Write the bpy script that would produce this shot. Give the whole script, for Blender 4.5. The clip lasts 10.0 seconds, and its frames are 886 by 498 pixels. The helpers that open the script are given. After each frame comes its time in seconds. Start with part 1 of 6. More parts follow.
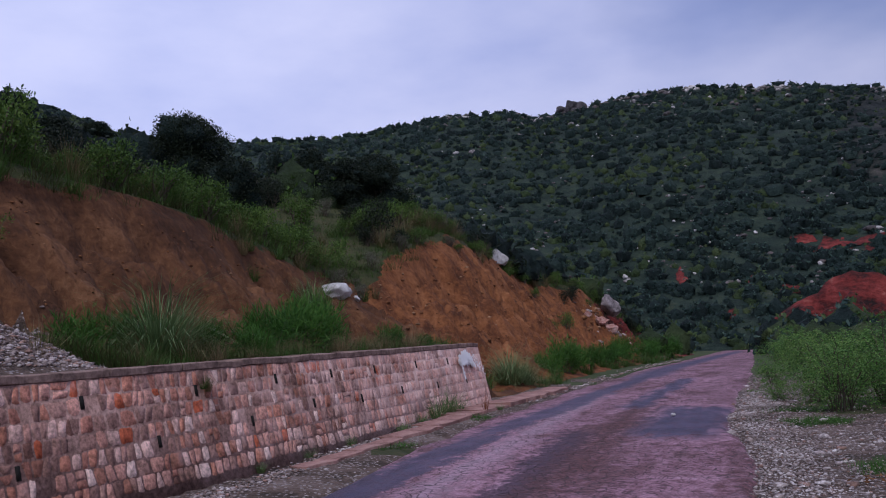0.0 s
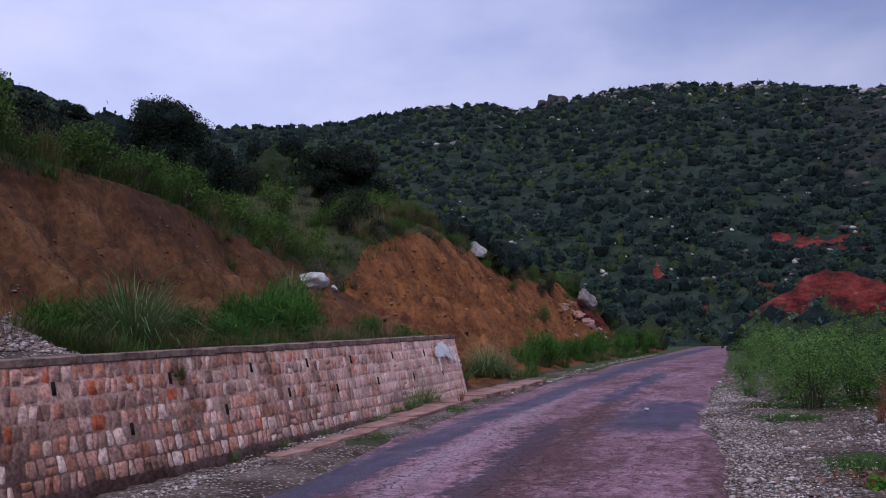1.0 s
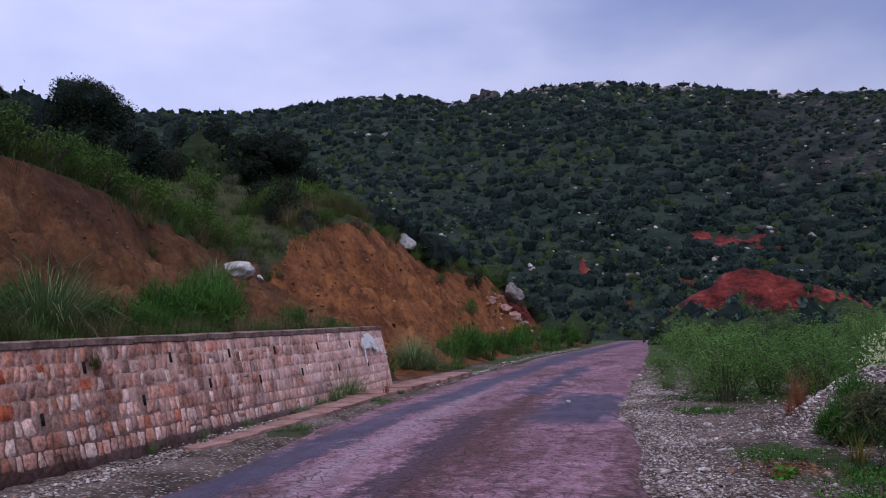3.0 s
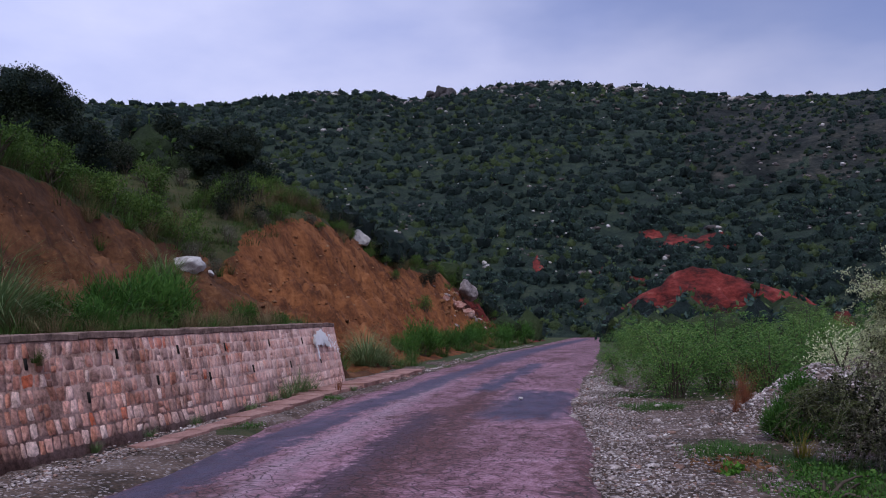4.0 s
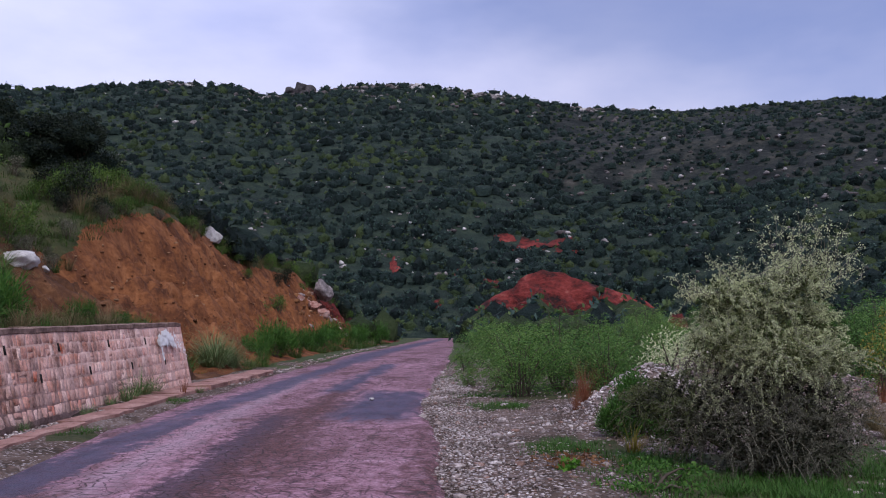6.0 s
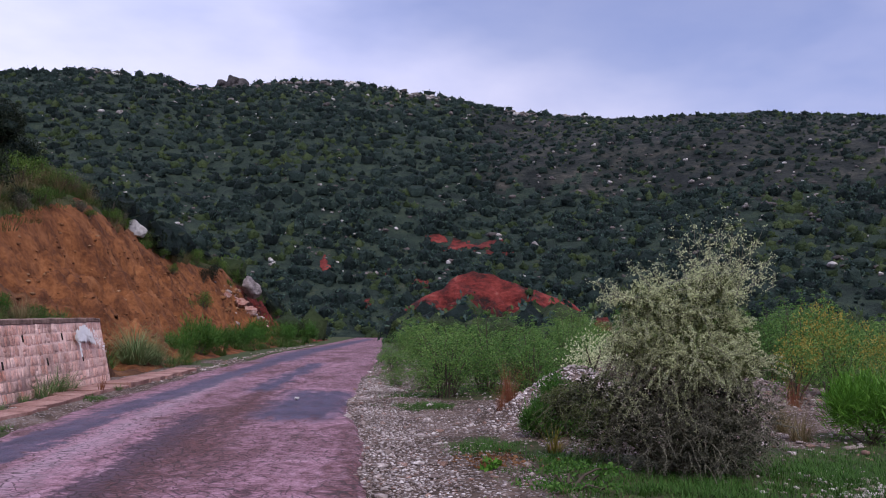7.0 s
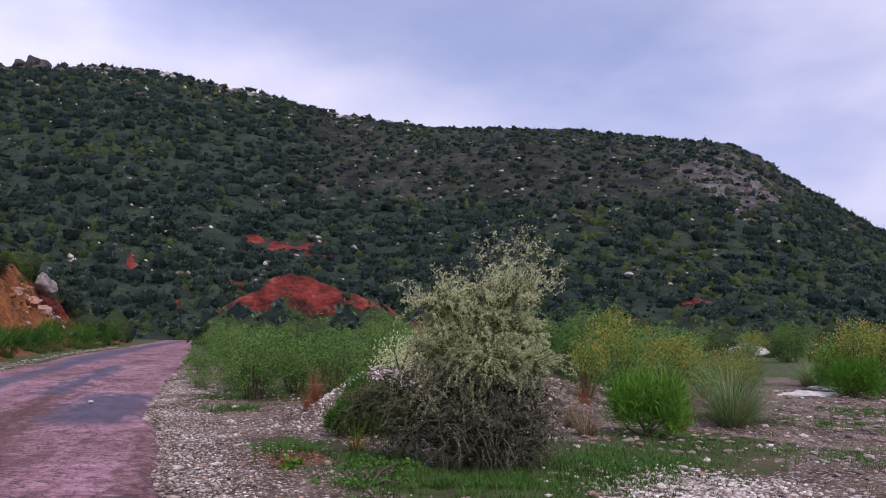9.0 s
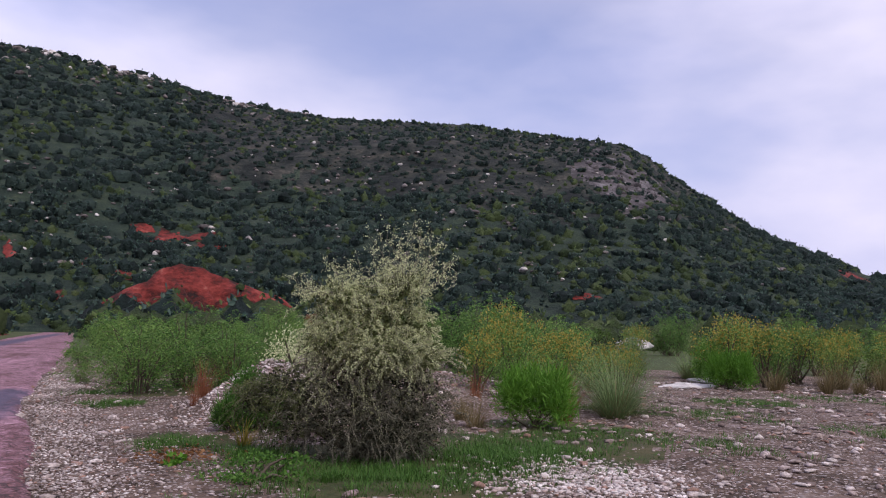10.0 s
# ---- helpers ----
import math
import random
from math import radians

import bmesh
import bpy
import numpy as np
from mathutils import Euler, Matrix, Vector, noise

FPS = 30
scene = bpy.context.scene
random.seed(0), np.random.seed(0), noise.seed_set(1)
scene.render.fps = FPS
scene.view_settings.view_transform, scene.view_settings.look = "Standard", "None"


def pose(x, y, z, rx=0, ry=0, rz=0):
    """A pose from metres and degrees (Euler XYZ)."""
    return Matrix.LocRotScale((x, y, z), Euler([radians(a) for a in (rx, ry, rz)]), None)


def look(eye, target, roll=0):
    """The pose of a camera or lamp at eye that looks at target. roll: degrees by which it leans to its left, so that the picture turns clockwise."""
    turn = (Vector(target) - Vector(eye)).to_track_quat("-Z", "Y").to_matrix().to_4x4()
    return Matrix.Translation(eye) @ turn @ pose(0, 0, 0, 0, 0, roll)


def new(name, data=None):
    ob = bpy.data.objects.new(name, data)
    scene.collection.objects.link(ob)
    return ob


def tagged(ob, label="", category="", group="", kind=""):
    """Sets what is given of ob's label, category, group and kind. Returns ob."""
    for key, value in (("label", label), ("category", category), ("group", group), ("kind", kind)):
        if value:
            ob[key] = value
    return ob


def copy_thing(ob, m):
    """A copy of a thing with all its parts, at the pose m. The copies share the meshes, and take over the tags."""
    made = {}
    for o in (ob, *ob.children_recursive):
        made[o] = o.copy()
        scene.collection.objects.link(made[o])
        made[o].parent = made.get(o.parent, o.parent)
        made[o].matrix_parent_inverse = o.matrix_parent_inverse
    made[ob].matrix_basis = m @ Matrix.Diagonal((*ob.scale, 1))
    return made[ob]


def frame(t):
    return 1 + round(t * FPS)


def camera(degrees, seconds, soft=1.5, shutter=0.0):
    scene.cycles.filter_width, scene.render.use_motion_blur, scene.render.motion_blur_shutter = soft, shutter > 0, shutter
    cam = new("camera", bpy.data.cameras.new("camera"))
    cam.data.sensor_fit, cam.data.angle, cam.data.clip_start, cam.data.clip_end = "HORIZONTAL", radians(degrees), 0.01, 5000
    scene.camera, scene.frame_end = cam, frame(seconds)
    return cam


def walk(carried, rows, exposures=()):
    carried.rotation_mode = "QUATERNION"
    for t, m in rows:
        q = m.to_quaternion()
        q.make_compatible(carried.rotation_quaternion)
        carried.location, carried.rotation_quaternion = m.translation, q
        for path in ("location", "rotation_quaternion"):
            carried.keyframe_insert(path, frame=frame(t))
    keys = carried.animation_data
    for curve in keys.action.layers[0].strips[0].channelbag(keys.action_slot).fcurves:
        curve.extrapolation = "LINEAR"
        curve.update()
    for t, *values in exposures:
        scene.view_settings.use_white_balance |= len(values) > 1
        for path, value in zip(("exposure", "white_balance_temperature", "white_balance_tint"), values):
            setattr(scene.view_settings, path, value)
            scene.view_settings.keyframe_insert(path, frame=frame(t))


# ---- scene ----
cam = camera(56.2, 10.0, 1.05)
PATH = [
    (0.0, pose(-0.001, 0.001, 1.600, 96.40, 2.46, 22.25)),
    (0.5, pose(-0.000, 0.003, 1.600, 96.25, 2.00, 21.26)),
    (1.0, pose(0.002, 0.005, 1.606, 95.75, 1.49, 20.67)),
    (1.5, pose(0.013, 0.009, 1.605, 95.57, 1.19, 19.32)),
    (2.0, pose(0.027, 0.012, 1.604, 95.38, 1.11, 17.28)),
    (2.5, pose(0.040, 0.015, 1.601, 95.25, 1.02, 16.42)),
    (4.0, pose(0.038, 0.079, 1.604, 94.84, 0.62, 12.59)),
    (4.5, pose(0.055, 0.082, 1.601, 94.81, 0.70, 9.81)),
    (5.0, pose(0.072, 0.078, 1.602, 94.78, 0.43, 7.52)),
    (5.5, pose(0.091, 0.069, 1.605, 94.78, 0.40, 5.07)),
    (7.0, pose(0.155, 0.021, 1.617, 94.81, -0.64, -2.09)),
    (7.5, pose(0.177, -0.017, 1.608, 94.89, -1.19, -4.75)),
    (8.0, pose(0.209, -0.059, 1.594, 95.19, -0.95, -7.19)),
    (8.5, pose(0.246, -0.099, 1.583, 95.24, -0.83, -11.09)),
    (9.0, pose(0.276, -0.134, 1.576, 95.26, -1.19, -14.58)),
    (9.5, pose(0.300, -0.165, 1.578, 94.87, -1.29, -18.27)),
    (10.0, pose(0.315, -0.192, 1.581, 94.97, -1.49, -21.68)),
]
EXPOSURES = [(0.0, -0.26, 5780, 10), (2.5, -0.18, 5820, 10), (4.5, -0.15, 5850, 10), (5.5, 0.02, 5970, 10), (7.5, 0.33, 6350, 11), (10.0, 0.44, 6750, 11)]
walk(cam, PATH, EXPOSURES)

# ---- light: overcast sky, one soft sun ----
SUN_EL, SUN_AZ = 52.0, 165.0
world = bpy.data.worlds.new("overcast_sky")
scene.world = world
world.use_nodes = True
wn, wl = world.node_tree.nodes, world.node_tree.links
wn.clear()
w_out = wn.new("ShaderNodeOutputWorld")
w_sky = wn.new("ShaderNodeTexSky")
w_sky.sky_type = "NISHITA"
w_sky.sun_disc = False
w_sky.sun_elevation = radians(SUN_EL)
w_sky.sun_rotation = radians(SUN_AZ)
w_blue = wn.new("ShaderNodeBackground")
w_blue.inputs["Strength"].default_value = 0.085
w_cloud = wn.new("ShaderNodeBackground")
w_cloud.inputs["Strength"].default_value = 1.0
w_mix = wn.new("ShaderNodeMixShader")
w_tc = wn.new("ShaderNodeTexCoord")
w_map = wn.new("ShaderNodeMapping")
w_map.inputs["Scale"].default_value = (1.0, 1.0, 2.4)
w_map.inputs["Location"].default_value = (0.35, 0.1, 0.0)
w_n = wn.new("ShaderNodeTexNoise")
w_n.inputs["Scale"].default_value = 1.7
w_n.inputs["Detail"].default_value = 5.0
w_n.inputs["Roughness"].default_value = 0.5
w_r = wn.new("ShaderNodeValToRGB")
w_r.color_ramp.elements[0].position, w_r.color_ramp.elements[1].position = 0.36, 0.56
w_r.color_ramp.elements[0].color, w_r.color_ramp.elements[1].color = (0.50, 0.50, 0.50, 1), (1, 1, 1, 1)
w_n2 = wn.new("ShaderNodeTexNoise")
w_n2.inputs["Scale"].default_value = 3.1
w_n2.inputs["Detail"].default_value = 6.0
w_c = wn.new("ShaderNodeValToRGB")
w_c.color_ramp.elements[0].position, w_c.color_ramp.elements[1].position = 0.32, 0.68
w_c.color_ramp.elements[0].color, w_c.color_ramp.elements[1].color = (0.48, 0.51, 0.80, 1), (0.74, 0.72, 0.94, 1)
wl.new(w_tc.outputs["Generated"], w_map.inputs["Vector"])
wl.new(w_map.outputs["Vector"], w_n.inputs["Vector"])
wl.new(w_map.outputs["Vector"], w_n2.inputs["Vector"])
w_dot = wn.new("ShaderNodeVectorMath")
w_dot.operation = "DOT_PRODUCT"
w_dot.inputs[1].default_value = (0.19, 0.87, 0.46)
wl.new(w_tc.outputs["Generated"], w_dot.inputs[0])
w_gap = wn.new("ShaderNodeMapRange")
w_gap.inputs["From Min"].default_value, w_gap.inputs["From Max"].default_value = 0.92, 1.0
w_gap.inputs["To Min"].default_value, w_gap.inputs["To Max"].default_value = 0.10, -0.11
wl.new(w_dot.outputs["Value"], w_gap.inputs["Value"])
w_sum = wn.new("ShaderNodeMath")
wl.new(w_n.outputs["Fac"], w_sum.inputs[0])
wl.new(w_gap.outputs["Result"], w_sum.inputs[1])
wl.new(w_sum.outputs["Value"], w_r.inputs["Fac"])
wl.new(w_n2.outputs["Fac"], w_c.inputs["Fac"])
w_xyz = wn.new("ShaderNodeSeparateXYZ")
wl.new(w_tc.outputs["Generated"], w_xyz.inputs[0])
w_east = wn.new("ShaderNodeMapRange")
w_east.inputs["From Min"].default_value, w_east.inputs["From Max"].default_value = -0.6, 0.15
w_east.inputs["To Min"].default_value, w_east.inputs["To Max"].default_value = 1.16, 0.85
wl.new(w_xyz.outputs[0], w_east.inputs["Value"])
w_thick = wn.new("ShaderNodeVectorMath")
w_thick.operation = "SCALE"
wl.new(w_c.outputs["Color"], w_thick.inputs[0])
wl.new(w_east.outputs["Result"], w_thick.inputs["Scale"])
wl.new(w_thick.outputs["Vector"], w_cloud.inputs["Color"])
w_tint = wn.new("ShaderNodeMix")
w_tint.data_type, w_tint.blend_type = "RGBA", "MULTIPLY"
w_tint.inputs[0].default_value = 1.0
w_tint.inputs[7].default_value = (0.80, 0.86, 1.25, 1)
wl.new(w_sky.outputs["Color"], w_tint.inputs[6])
wl.new(w_tint.outputs[2], w_blue.inputs["Color"])
wl.new(w_r.outputs["Color"], w_mix.inputs["Fac"])
wl.new(w_blue.outputs["Background"], w_mix.inputs[1])
wl.new(w_cloud.outputs["Background"], w_mix.inputs[2])
wl.new(w_mix.outputs["Shader"], w_out.inputs["Surface"])

sun = new("sun", bpy.data.lights.new("sun", "SUN"))
sun.data.energy, sun.data.angle, sun.data.color = 1.9, radians(28), (1.0, 0.95, 0.9)
sun.matrix_world = look((60 * math.sin(radians(SUN_AZ)), 60 * math.cos(radians(SUN_AZ)), 77), (0, 0, 0))


# ---- small tools ----
def fold(x, lo, hi):
    t = np.clip((np.asarray(x, float) - lo) / (hi - lo), 0, 1)
    return t * t * (3 - 2 * t)


def vnoise(x, y, seed=0):
    x, y = np.asarray(x, float), np.asarray(y, float)
    ix, iy = np.floor(x).astype(np.int64), np.floor(y).astype(np.int64)
    fx, fy = x - ix, y - iy
    fx, fy = fx * fx * (3 - 2 * fx), fy * fy * (3 - 2 * fy)

    def h(a, b):
        v = (a * 374761393 + b * 668265263 + seed * 982451653) & 0xFFFFFFFF
        v = ((v ^ (v >> 13)) * 1274126177) & 0xFFFFFFFF
        return ((v ^ (v >> 16)) & 0xFFFF) / 65535.0

    a, b, c, d = h(ix, iy), h(ix + 1, iy), h(ix, iy + 1), h(ix + 1, iy + 1)
    return (a + (b - a) * fx) * (1 - fy) + (c + (d - c) * fx) * fy


def fbm(x, y, octaves=4, seed=0):
    total, amp, freq = 0.0, 0.5, 1.0
    for k in range(octaves):
        total = total + amp * (vnoise(np.asarray(x) * freq, np.asarray(y) * freq, seed + k) - 0.5)
        amp, freq = amp * 0.5, freq * 2.03
    return total


def mesh_np(name, verts, faces, mats=(), midx=None, smooth=False):
    """One mesh from arrays of points and of equal-sided faces."""
    verts, faces = np.asarray(verts, np.float32), np.asarray(faces, np.int32)
    me = bpy.data.meshes.new(name)
    n, k = faces.shape
    me.vertices.add(len(verts))
    me.vertices.foreach_set("co", verts.ravel())
    me.loops.add(n * k)
    me.loops.foreach_set("vertex_index", faces.ravel())
    me.polygons.add(n)
    me.polygons.foreach_set("loop_start", np.arange(0, n * k, k, dtype=np.int32))
    for m in mats:
        me.materials.append(m)
    if midx is not None:
        me.polygons.foreach_set("material_index", np.asarray(midx, np.int32))
    if smooth:
        me.polygons.foreach_set("use_smooth", np.ones(n, bool))
    me.update(calc_edges=True)
    return me


def joined(pieces):
    """Several (points, faces) as one."""
    vs, fs, base = [], [], 0
    for v, f in pieces:
        vs.append(v)
        fs.append(np.asarray(f) + base)
        base += len(v)
    return np.concatenate(vs), np.concatenate(fs)


def part(name, me, parent, label=""):
    ob = new(name, me)
    ob.parent = parent
    return tagged(ob, label)


def thing(name, label, category, group="", place=(0, 0, 0)):
    ob = new(name)
    ob.empty_display_size = 0.1
    ob.location = place
    return tagged(ob, label, category, group)


# ---- materials ----
def shader(name):
    m = bpy.data.materials.new(name)
    m.use_nodes = True
    n, l = m.node_tree.nodes, m.node_tree.links
    return m, n, l, n["Principled BSDF"]


def ramp_of(n, stops):
    r = n.new("ShaderNodeValToRGB")
    e = r.color_ramp.elements
    while len(e) < len(stops):
        e.new(0.5)
    for k, (p, c) in enumerate(stops):
        e[k].position, e[k].color = p, (*c, 1)
    return r


def noise_of(n, l, vec, scale, detail=4.0, rough=0.55):
    t = n.new("ShaderNodeTexNoise")
    t.inputs["Scale"].default_value, t.inputs["Detail"].default_value, t.inputs["Roughness"].default_value = scale, detail, rough
    l.new(vec, t.inputs["Vector"])
    return t.outputs["Fac"]


def calc(n, l, op, a, b=None, c=None, clamp=False):
    m = n.new("ShaderNodeMath")
    m.operation, m.use_clamp = op, clamp
    for k, v in enumerate((a, b, c)):
        if v is None:
            continue
        if isinstance(v, (int, float)):
            m.inputs[k].default_value = v
        else:
            l.new(v, m.inputs[k])
    return m.outputs[0]


def blend(n, l, fac, a, b, kind="MIX"):
    m = n.new("ShaderNodeMix")
    m.data_type, m.blend_type = "RGBA", kind
    for sock, v in ((m.inputs[0], fac), (m.inputs[6], a), (m.inputs[7], b)):
        if isinstance(v, (int, float)):
            sock.default_value = v
        elif isinstance(v, tuple):
            sock.default_value = (*v, 1)
        else:
            l.new(v, sock)
    return m.outputs[2]


def relief(n, l, bsdf, height, strength, distance):
    b = n.new("ShaderNodeBump")
    b.inputs["Strength"].default_value, b.inputs["Distance"].default_value = strength, distance
    l.new(height, b.inputs["Height"])
    l.new(b.outputs["Normal"], bsdf.inputs["Normal"])


def earthy(name, stops, big, fine, rough=0.9, bump=0.6, depth=0.03, speck=None, squash=(1, 1, 1)):
    """Soil, rock and concrete: broad stains, fine grain, relief, optional specks of a second colour."""
    m, n, l, b = shader(name)
    tc = n.new("ShaderNodeTexCoord")
    mp = n.new("ShaderNodeMapping")
    mp.inputs["Scale"].default_value = squash
    l.new(tc.outputs["Object"], mp.inputs["Vector"])
    v = mp.outputs["Vector"]
    f1, f2 = noise_of(n, l, v, big, 5.0, 0.6), noise_of(n, l, v, fine, 6.0, 0.65)
    mixed = calc(n, l, "ADD", calc(n, l, "MULTIPLY", f1, 0.6), calc(n, l, "MULTIPLY", f2, 0.4))
    r = ramp_of(n, stops)
    l.new(mixed, r.inputs["Fac"])
    col = r.outputs["Color"]
    if speck:
        vo = n.new("ShaderNodeTexVoronoi")
        vo.inputs["Scale"].default_value = speck[1]
        l.new(v, vo.inputs["Vector"])
        hue = n.new("ShaderNodeSeparateColor")
        l.new(vo.outputs["Color"], hue.inputs["Color"])
        pick = calc(n, l, "MULTIPLY", calc(n, l, "GREATER_THAN", hue.outputs[0], 1 - speck[2]), calc(n, l, "LESS_THAN", vo.outputs["Distance"], 0.42))
        tone = blend(n, l, hue.outputs[1], speck[0], tuple(c * 0.45 for c in speck[0]))
        col = blend(n, l, pick, col, tone)
        mixed = calc(n, l, "SUBTRACT", mixed, calc(n, l, "MULTIPLY", vo.outputs["Distance"], 0.35))
    l.new(col, b.inputs["Base Color"])
    b.inputs["Roughness"].default_value = rough
    b.inputs["Specular IOR Level"].default_value = 0.25
    relief(n, l, b, mixed, bump, depth)
    return m


def leafy(name, a, b_, c, trans=0.25, rough=0.6):
    """Leaves: each leaf its own tone, each plant its own shift."""
    m, n, l, b = shader(name)
    g, o = n.new("ShaderNodeNewGeometry"), n.new("ShaderNodeObjectInfo")
    r = ramp_of(n, [(0.0, a), (0.55, b_), (1.0, c)])
    k = calc(n, l, "ADD", calc(n, l, "MULTIPLY", g.outputs["Random Per Island"], 0.72), calc(n, l, "MULTIPLY", o.outputs["Random"], 0.28))
    l.new(k, r.inputs["Fac"])
    l.new(r.outputs["Color"], b.inputs["Base Color"])
    b.inputs["Roughness"].default_value = rough
    b.inputs["Specular IOR Level"].default_value = 0.2
    t, mx = n.new("ShaderNodeBsdfTranslucent"), n.new("ShaderNodeMixShader")
    mx.inputs[0].default_value = trans
    l.new(r.outputs["Color"], t.inputs["Color"])
    l.new(b.outputs[0], mx.inputs[1])
    l.new(t.outputs[0], mx.inputs[2])
    l.new(mx.outputs[0], n["Material Output"].inputs["Surface"])
    return m


M_EARTH = earthy("dark_red_brown_earth", [(0.36, (0.040, 0.017, 0.008)), (0.45, (0.072, 0.030, 0.014)), (0.53, (0.115, 0.049, 0.021)), (0.61, (0.170, 0.078, 0.036)), (0.72, (0.235, 0.128, 0.070))], 0.7, 8.0, 0.95, 1.0, 0.14, None, (0.85, 1, 0.85))
M_EARTH_ORANGE = earthy("orange_brown_earth", [(0.36, (0.066, 0.024, 0.011)), (0.45, (0.125, 0.045, 0.018)), (0.53, (0.200, 0.075, 0.028)), (0.61, (0.27, 0.110, 0.045)), (0.72, (0.34, 0.175, 0.088))], 0.9, 8.0, 0.95, 1.0, 0.18, None, (0.75, 1, 0.75))
M_EARTH_DARK = earthy("brown_topsoil", [(0.3, (0.035, 0.022, 0.012)), (0.5, (0.075, 0.044, 0.024)), (0.7, (0.13, 0.075, 0.038))], 0.5, 7.0, 0.95, 0.9, 0.08)
M_MUD = earthy("wet_dark_mud", [(0.3, (0.010, 0.007, 0.005)), (0.5, (0.026, 0.017, 0.011)), (0.7, (0.060, 0.038, 0.024))], 0.9, 9.0, 0.6, 0.9, 0.06)
M_TURF = earthy("grassy_soil", [(0.3, (0.018, 0.023, 0.009)), (0.46, (0.038, 0.046, 0.016)), (0.58, (0.065, 0.060, 0.026)), (0.72, (0.10, 0.072, 0.040))], 1.1, 8.0, 0.95, 1.0, 0.12)
M_MOUND = earthy("bright_red_clay", [(0.40, (0.016, 0.007, 0.006)), (0.46, (0.070, 0.012, 0.009)), (0.52, (0.135, 0.020, 0.016)), (0.58, (0.19, 0.034, 0.027)), (0.66, (0.27, 0.092, 0.070))], 0.22, 1.1, 0.95, 1.0, 0.9, None, (1.0, 0.5, 1.6))
M_GROUND = earthy("stony_verge_soil", [(0.34, (0.026, 0.020, 0.013)), (0.44, (0.070, 0.048, 0.036)), (0.53, (0.135, 0.092, 0.074)), (0.62, (0.20, 0.15, 0.13)), (0.76, (0.33, 0.27, 0.25))], 1.1, 10.0, 0.95, 1.0, 0.12, ((0.46, 0.39, 0.375), 20.0, 0.46))
M_FAR = earthy("scrubland_soil", [(0.3, (0.03, 0.04, 0.016)), (0.5, (0.05, 0.065, 0.022)), (0.68, (0.085, 0.075, 0.035))], 0.05, 1.0, 0.95, 0.6, 0.2)
M_HILL = earthy("hillside_turf", [(0.38, (0.006, 0.012, 0.010)), (0.46, (0.014, 0.025, 0.018)), (0.53, (0.022, 0.036, 0.025)), (0.60, (0.036, 0.051, 0.030)), (0.70, (0.080, 0.074, 0.050))], 0.22, 2.0, 0.95, 1.0, 1.2)
M_UPPER = earthy("dry_upper_slope", [(0.40, (0.004, 0.006, 0.006)), (0.47, (0.011, 0.014, 0.013)), (0.53, (0.023, 0.026, 0.022)), (0.59, (0.040, 0.038, 0.031)), (0.68, (0.085, 0.075, 0.068))], 0.14, 0.7, 0.95, 1.0, 1.0)
M_ROCK = earthy("pale_limestone", [(0.3, (0.22, 0.20, 0.19)), (0.5, (0.48, 0.45, 0.44)), (0.7, (0.68, 0.65, 0.64))], 1.2, 9.0, 0.85, 0.8, 0.05)
M_CRAG = earthy("grey_hill_rock", [(0.36, (0.018, 0.016, 0.018)), (0.5, (0.060, 0.052, 0.055)), (0.66, (0.17, 0.155, 0.16))], 0.25, 1.6, 0.9, 0.9, 0.3)
M_GREYROCK = earthy("grey_pink_limestone", [(0.36, (0.07, 0.058, 0.058)), (0.5, (0.18, 0.15, 0.148)), (0.64, (0.34, 0.29, 0.285))], 1.4, 8.0, 0.9, 0.9, 0.06)
M_NOSE = earthy("pinkish_white_rock", [(0.36, (0.16, 0.055, 0.040)), (0.48, (0.36, 0.19, 0.155)), (0.62, (0.56, 0.42, 0.39))], 1.2, 7.0, 0.9, 0.9, 0.07)
M_CONCRETE = earthy("weathered_pink_concrete", [(0.34, (0.10, 0.052, 0.042)), (0.46, (0.26, 0.135, 0.112)), (0.58, (0.37, 0.215, 0.185)), (0.72, (0.48, 0.35, 0.31))], 1.6, 14.0, 0.9, 0.8, 0.02)
M_COPING = earthy("dirty_cement_coping", [(0.36, (0.065, 0.042, 0.034)), (0.46, (0.16, 0.105, 0.086)), (0.56, (0.27, 0.18, 0.15)), (0.68, (0.40, 0.29, 0.25))], 2.2, 16.0, 0.95, 1.0, 0.04)
M_HOLE = earthy("dark_hole_shade", [(0.3, (0.008, 0.007, 0.006)), (0.7, (0.02, 0.016, 0.013))], 2.0, 20.0)
M_PAINT = earthy("faded_white_wall_paint", [(0.34, (0.55, 0.50, 0.49)), (0.44, (0.78, 0.76, 0.76)), (0.7, (0.86, 0.85, 0.86))], 3.0, 18.0, 0.8, 0.6, 0.01)
M_BARK = earthy("grey_brown_bark", [(0.3, (0.035, 0.028, 0.02)), (0.7, (0.13, 0.10, 0.075))], 3.0, 22.0, 0.9, 0.8, 0.01, None, (1, 1, 0.3))
M_TWIG = earthy("grey_dry_twig", [(0.3, (0.085, 0.08, 0.058)), (0.7, (0.24, 0.225, 0.17))], 3.0, 22.0, 0.9, 0.5, 0.004)

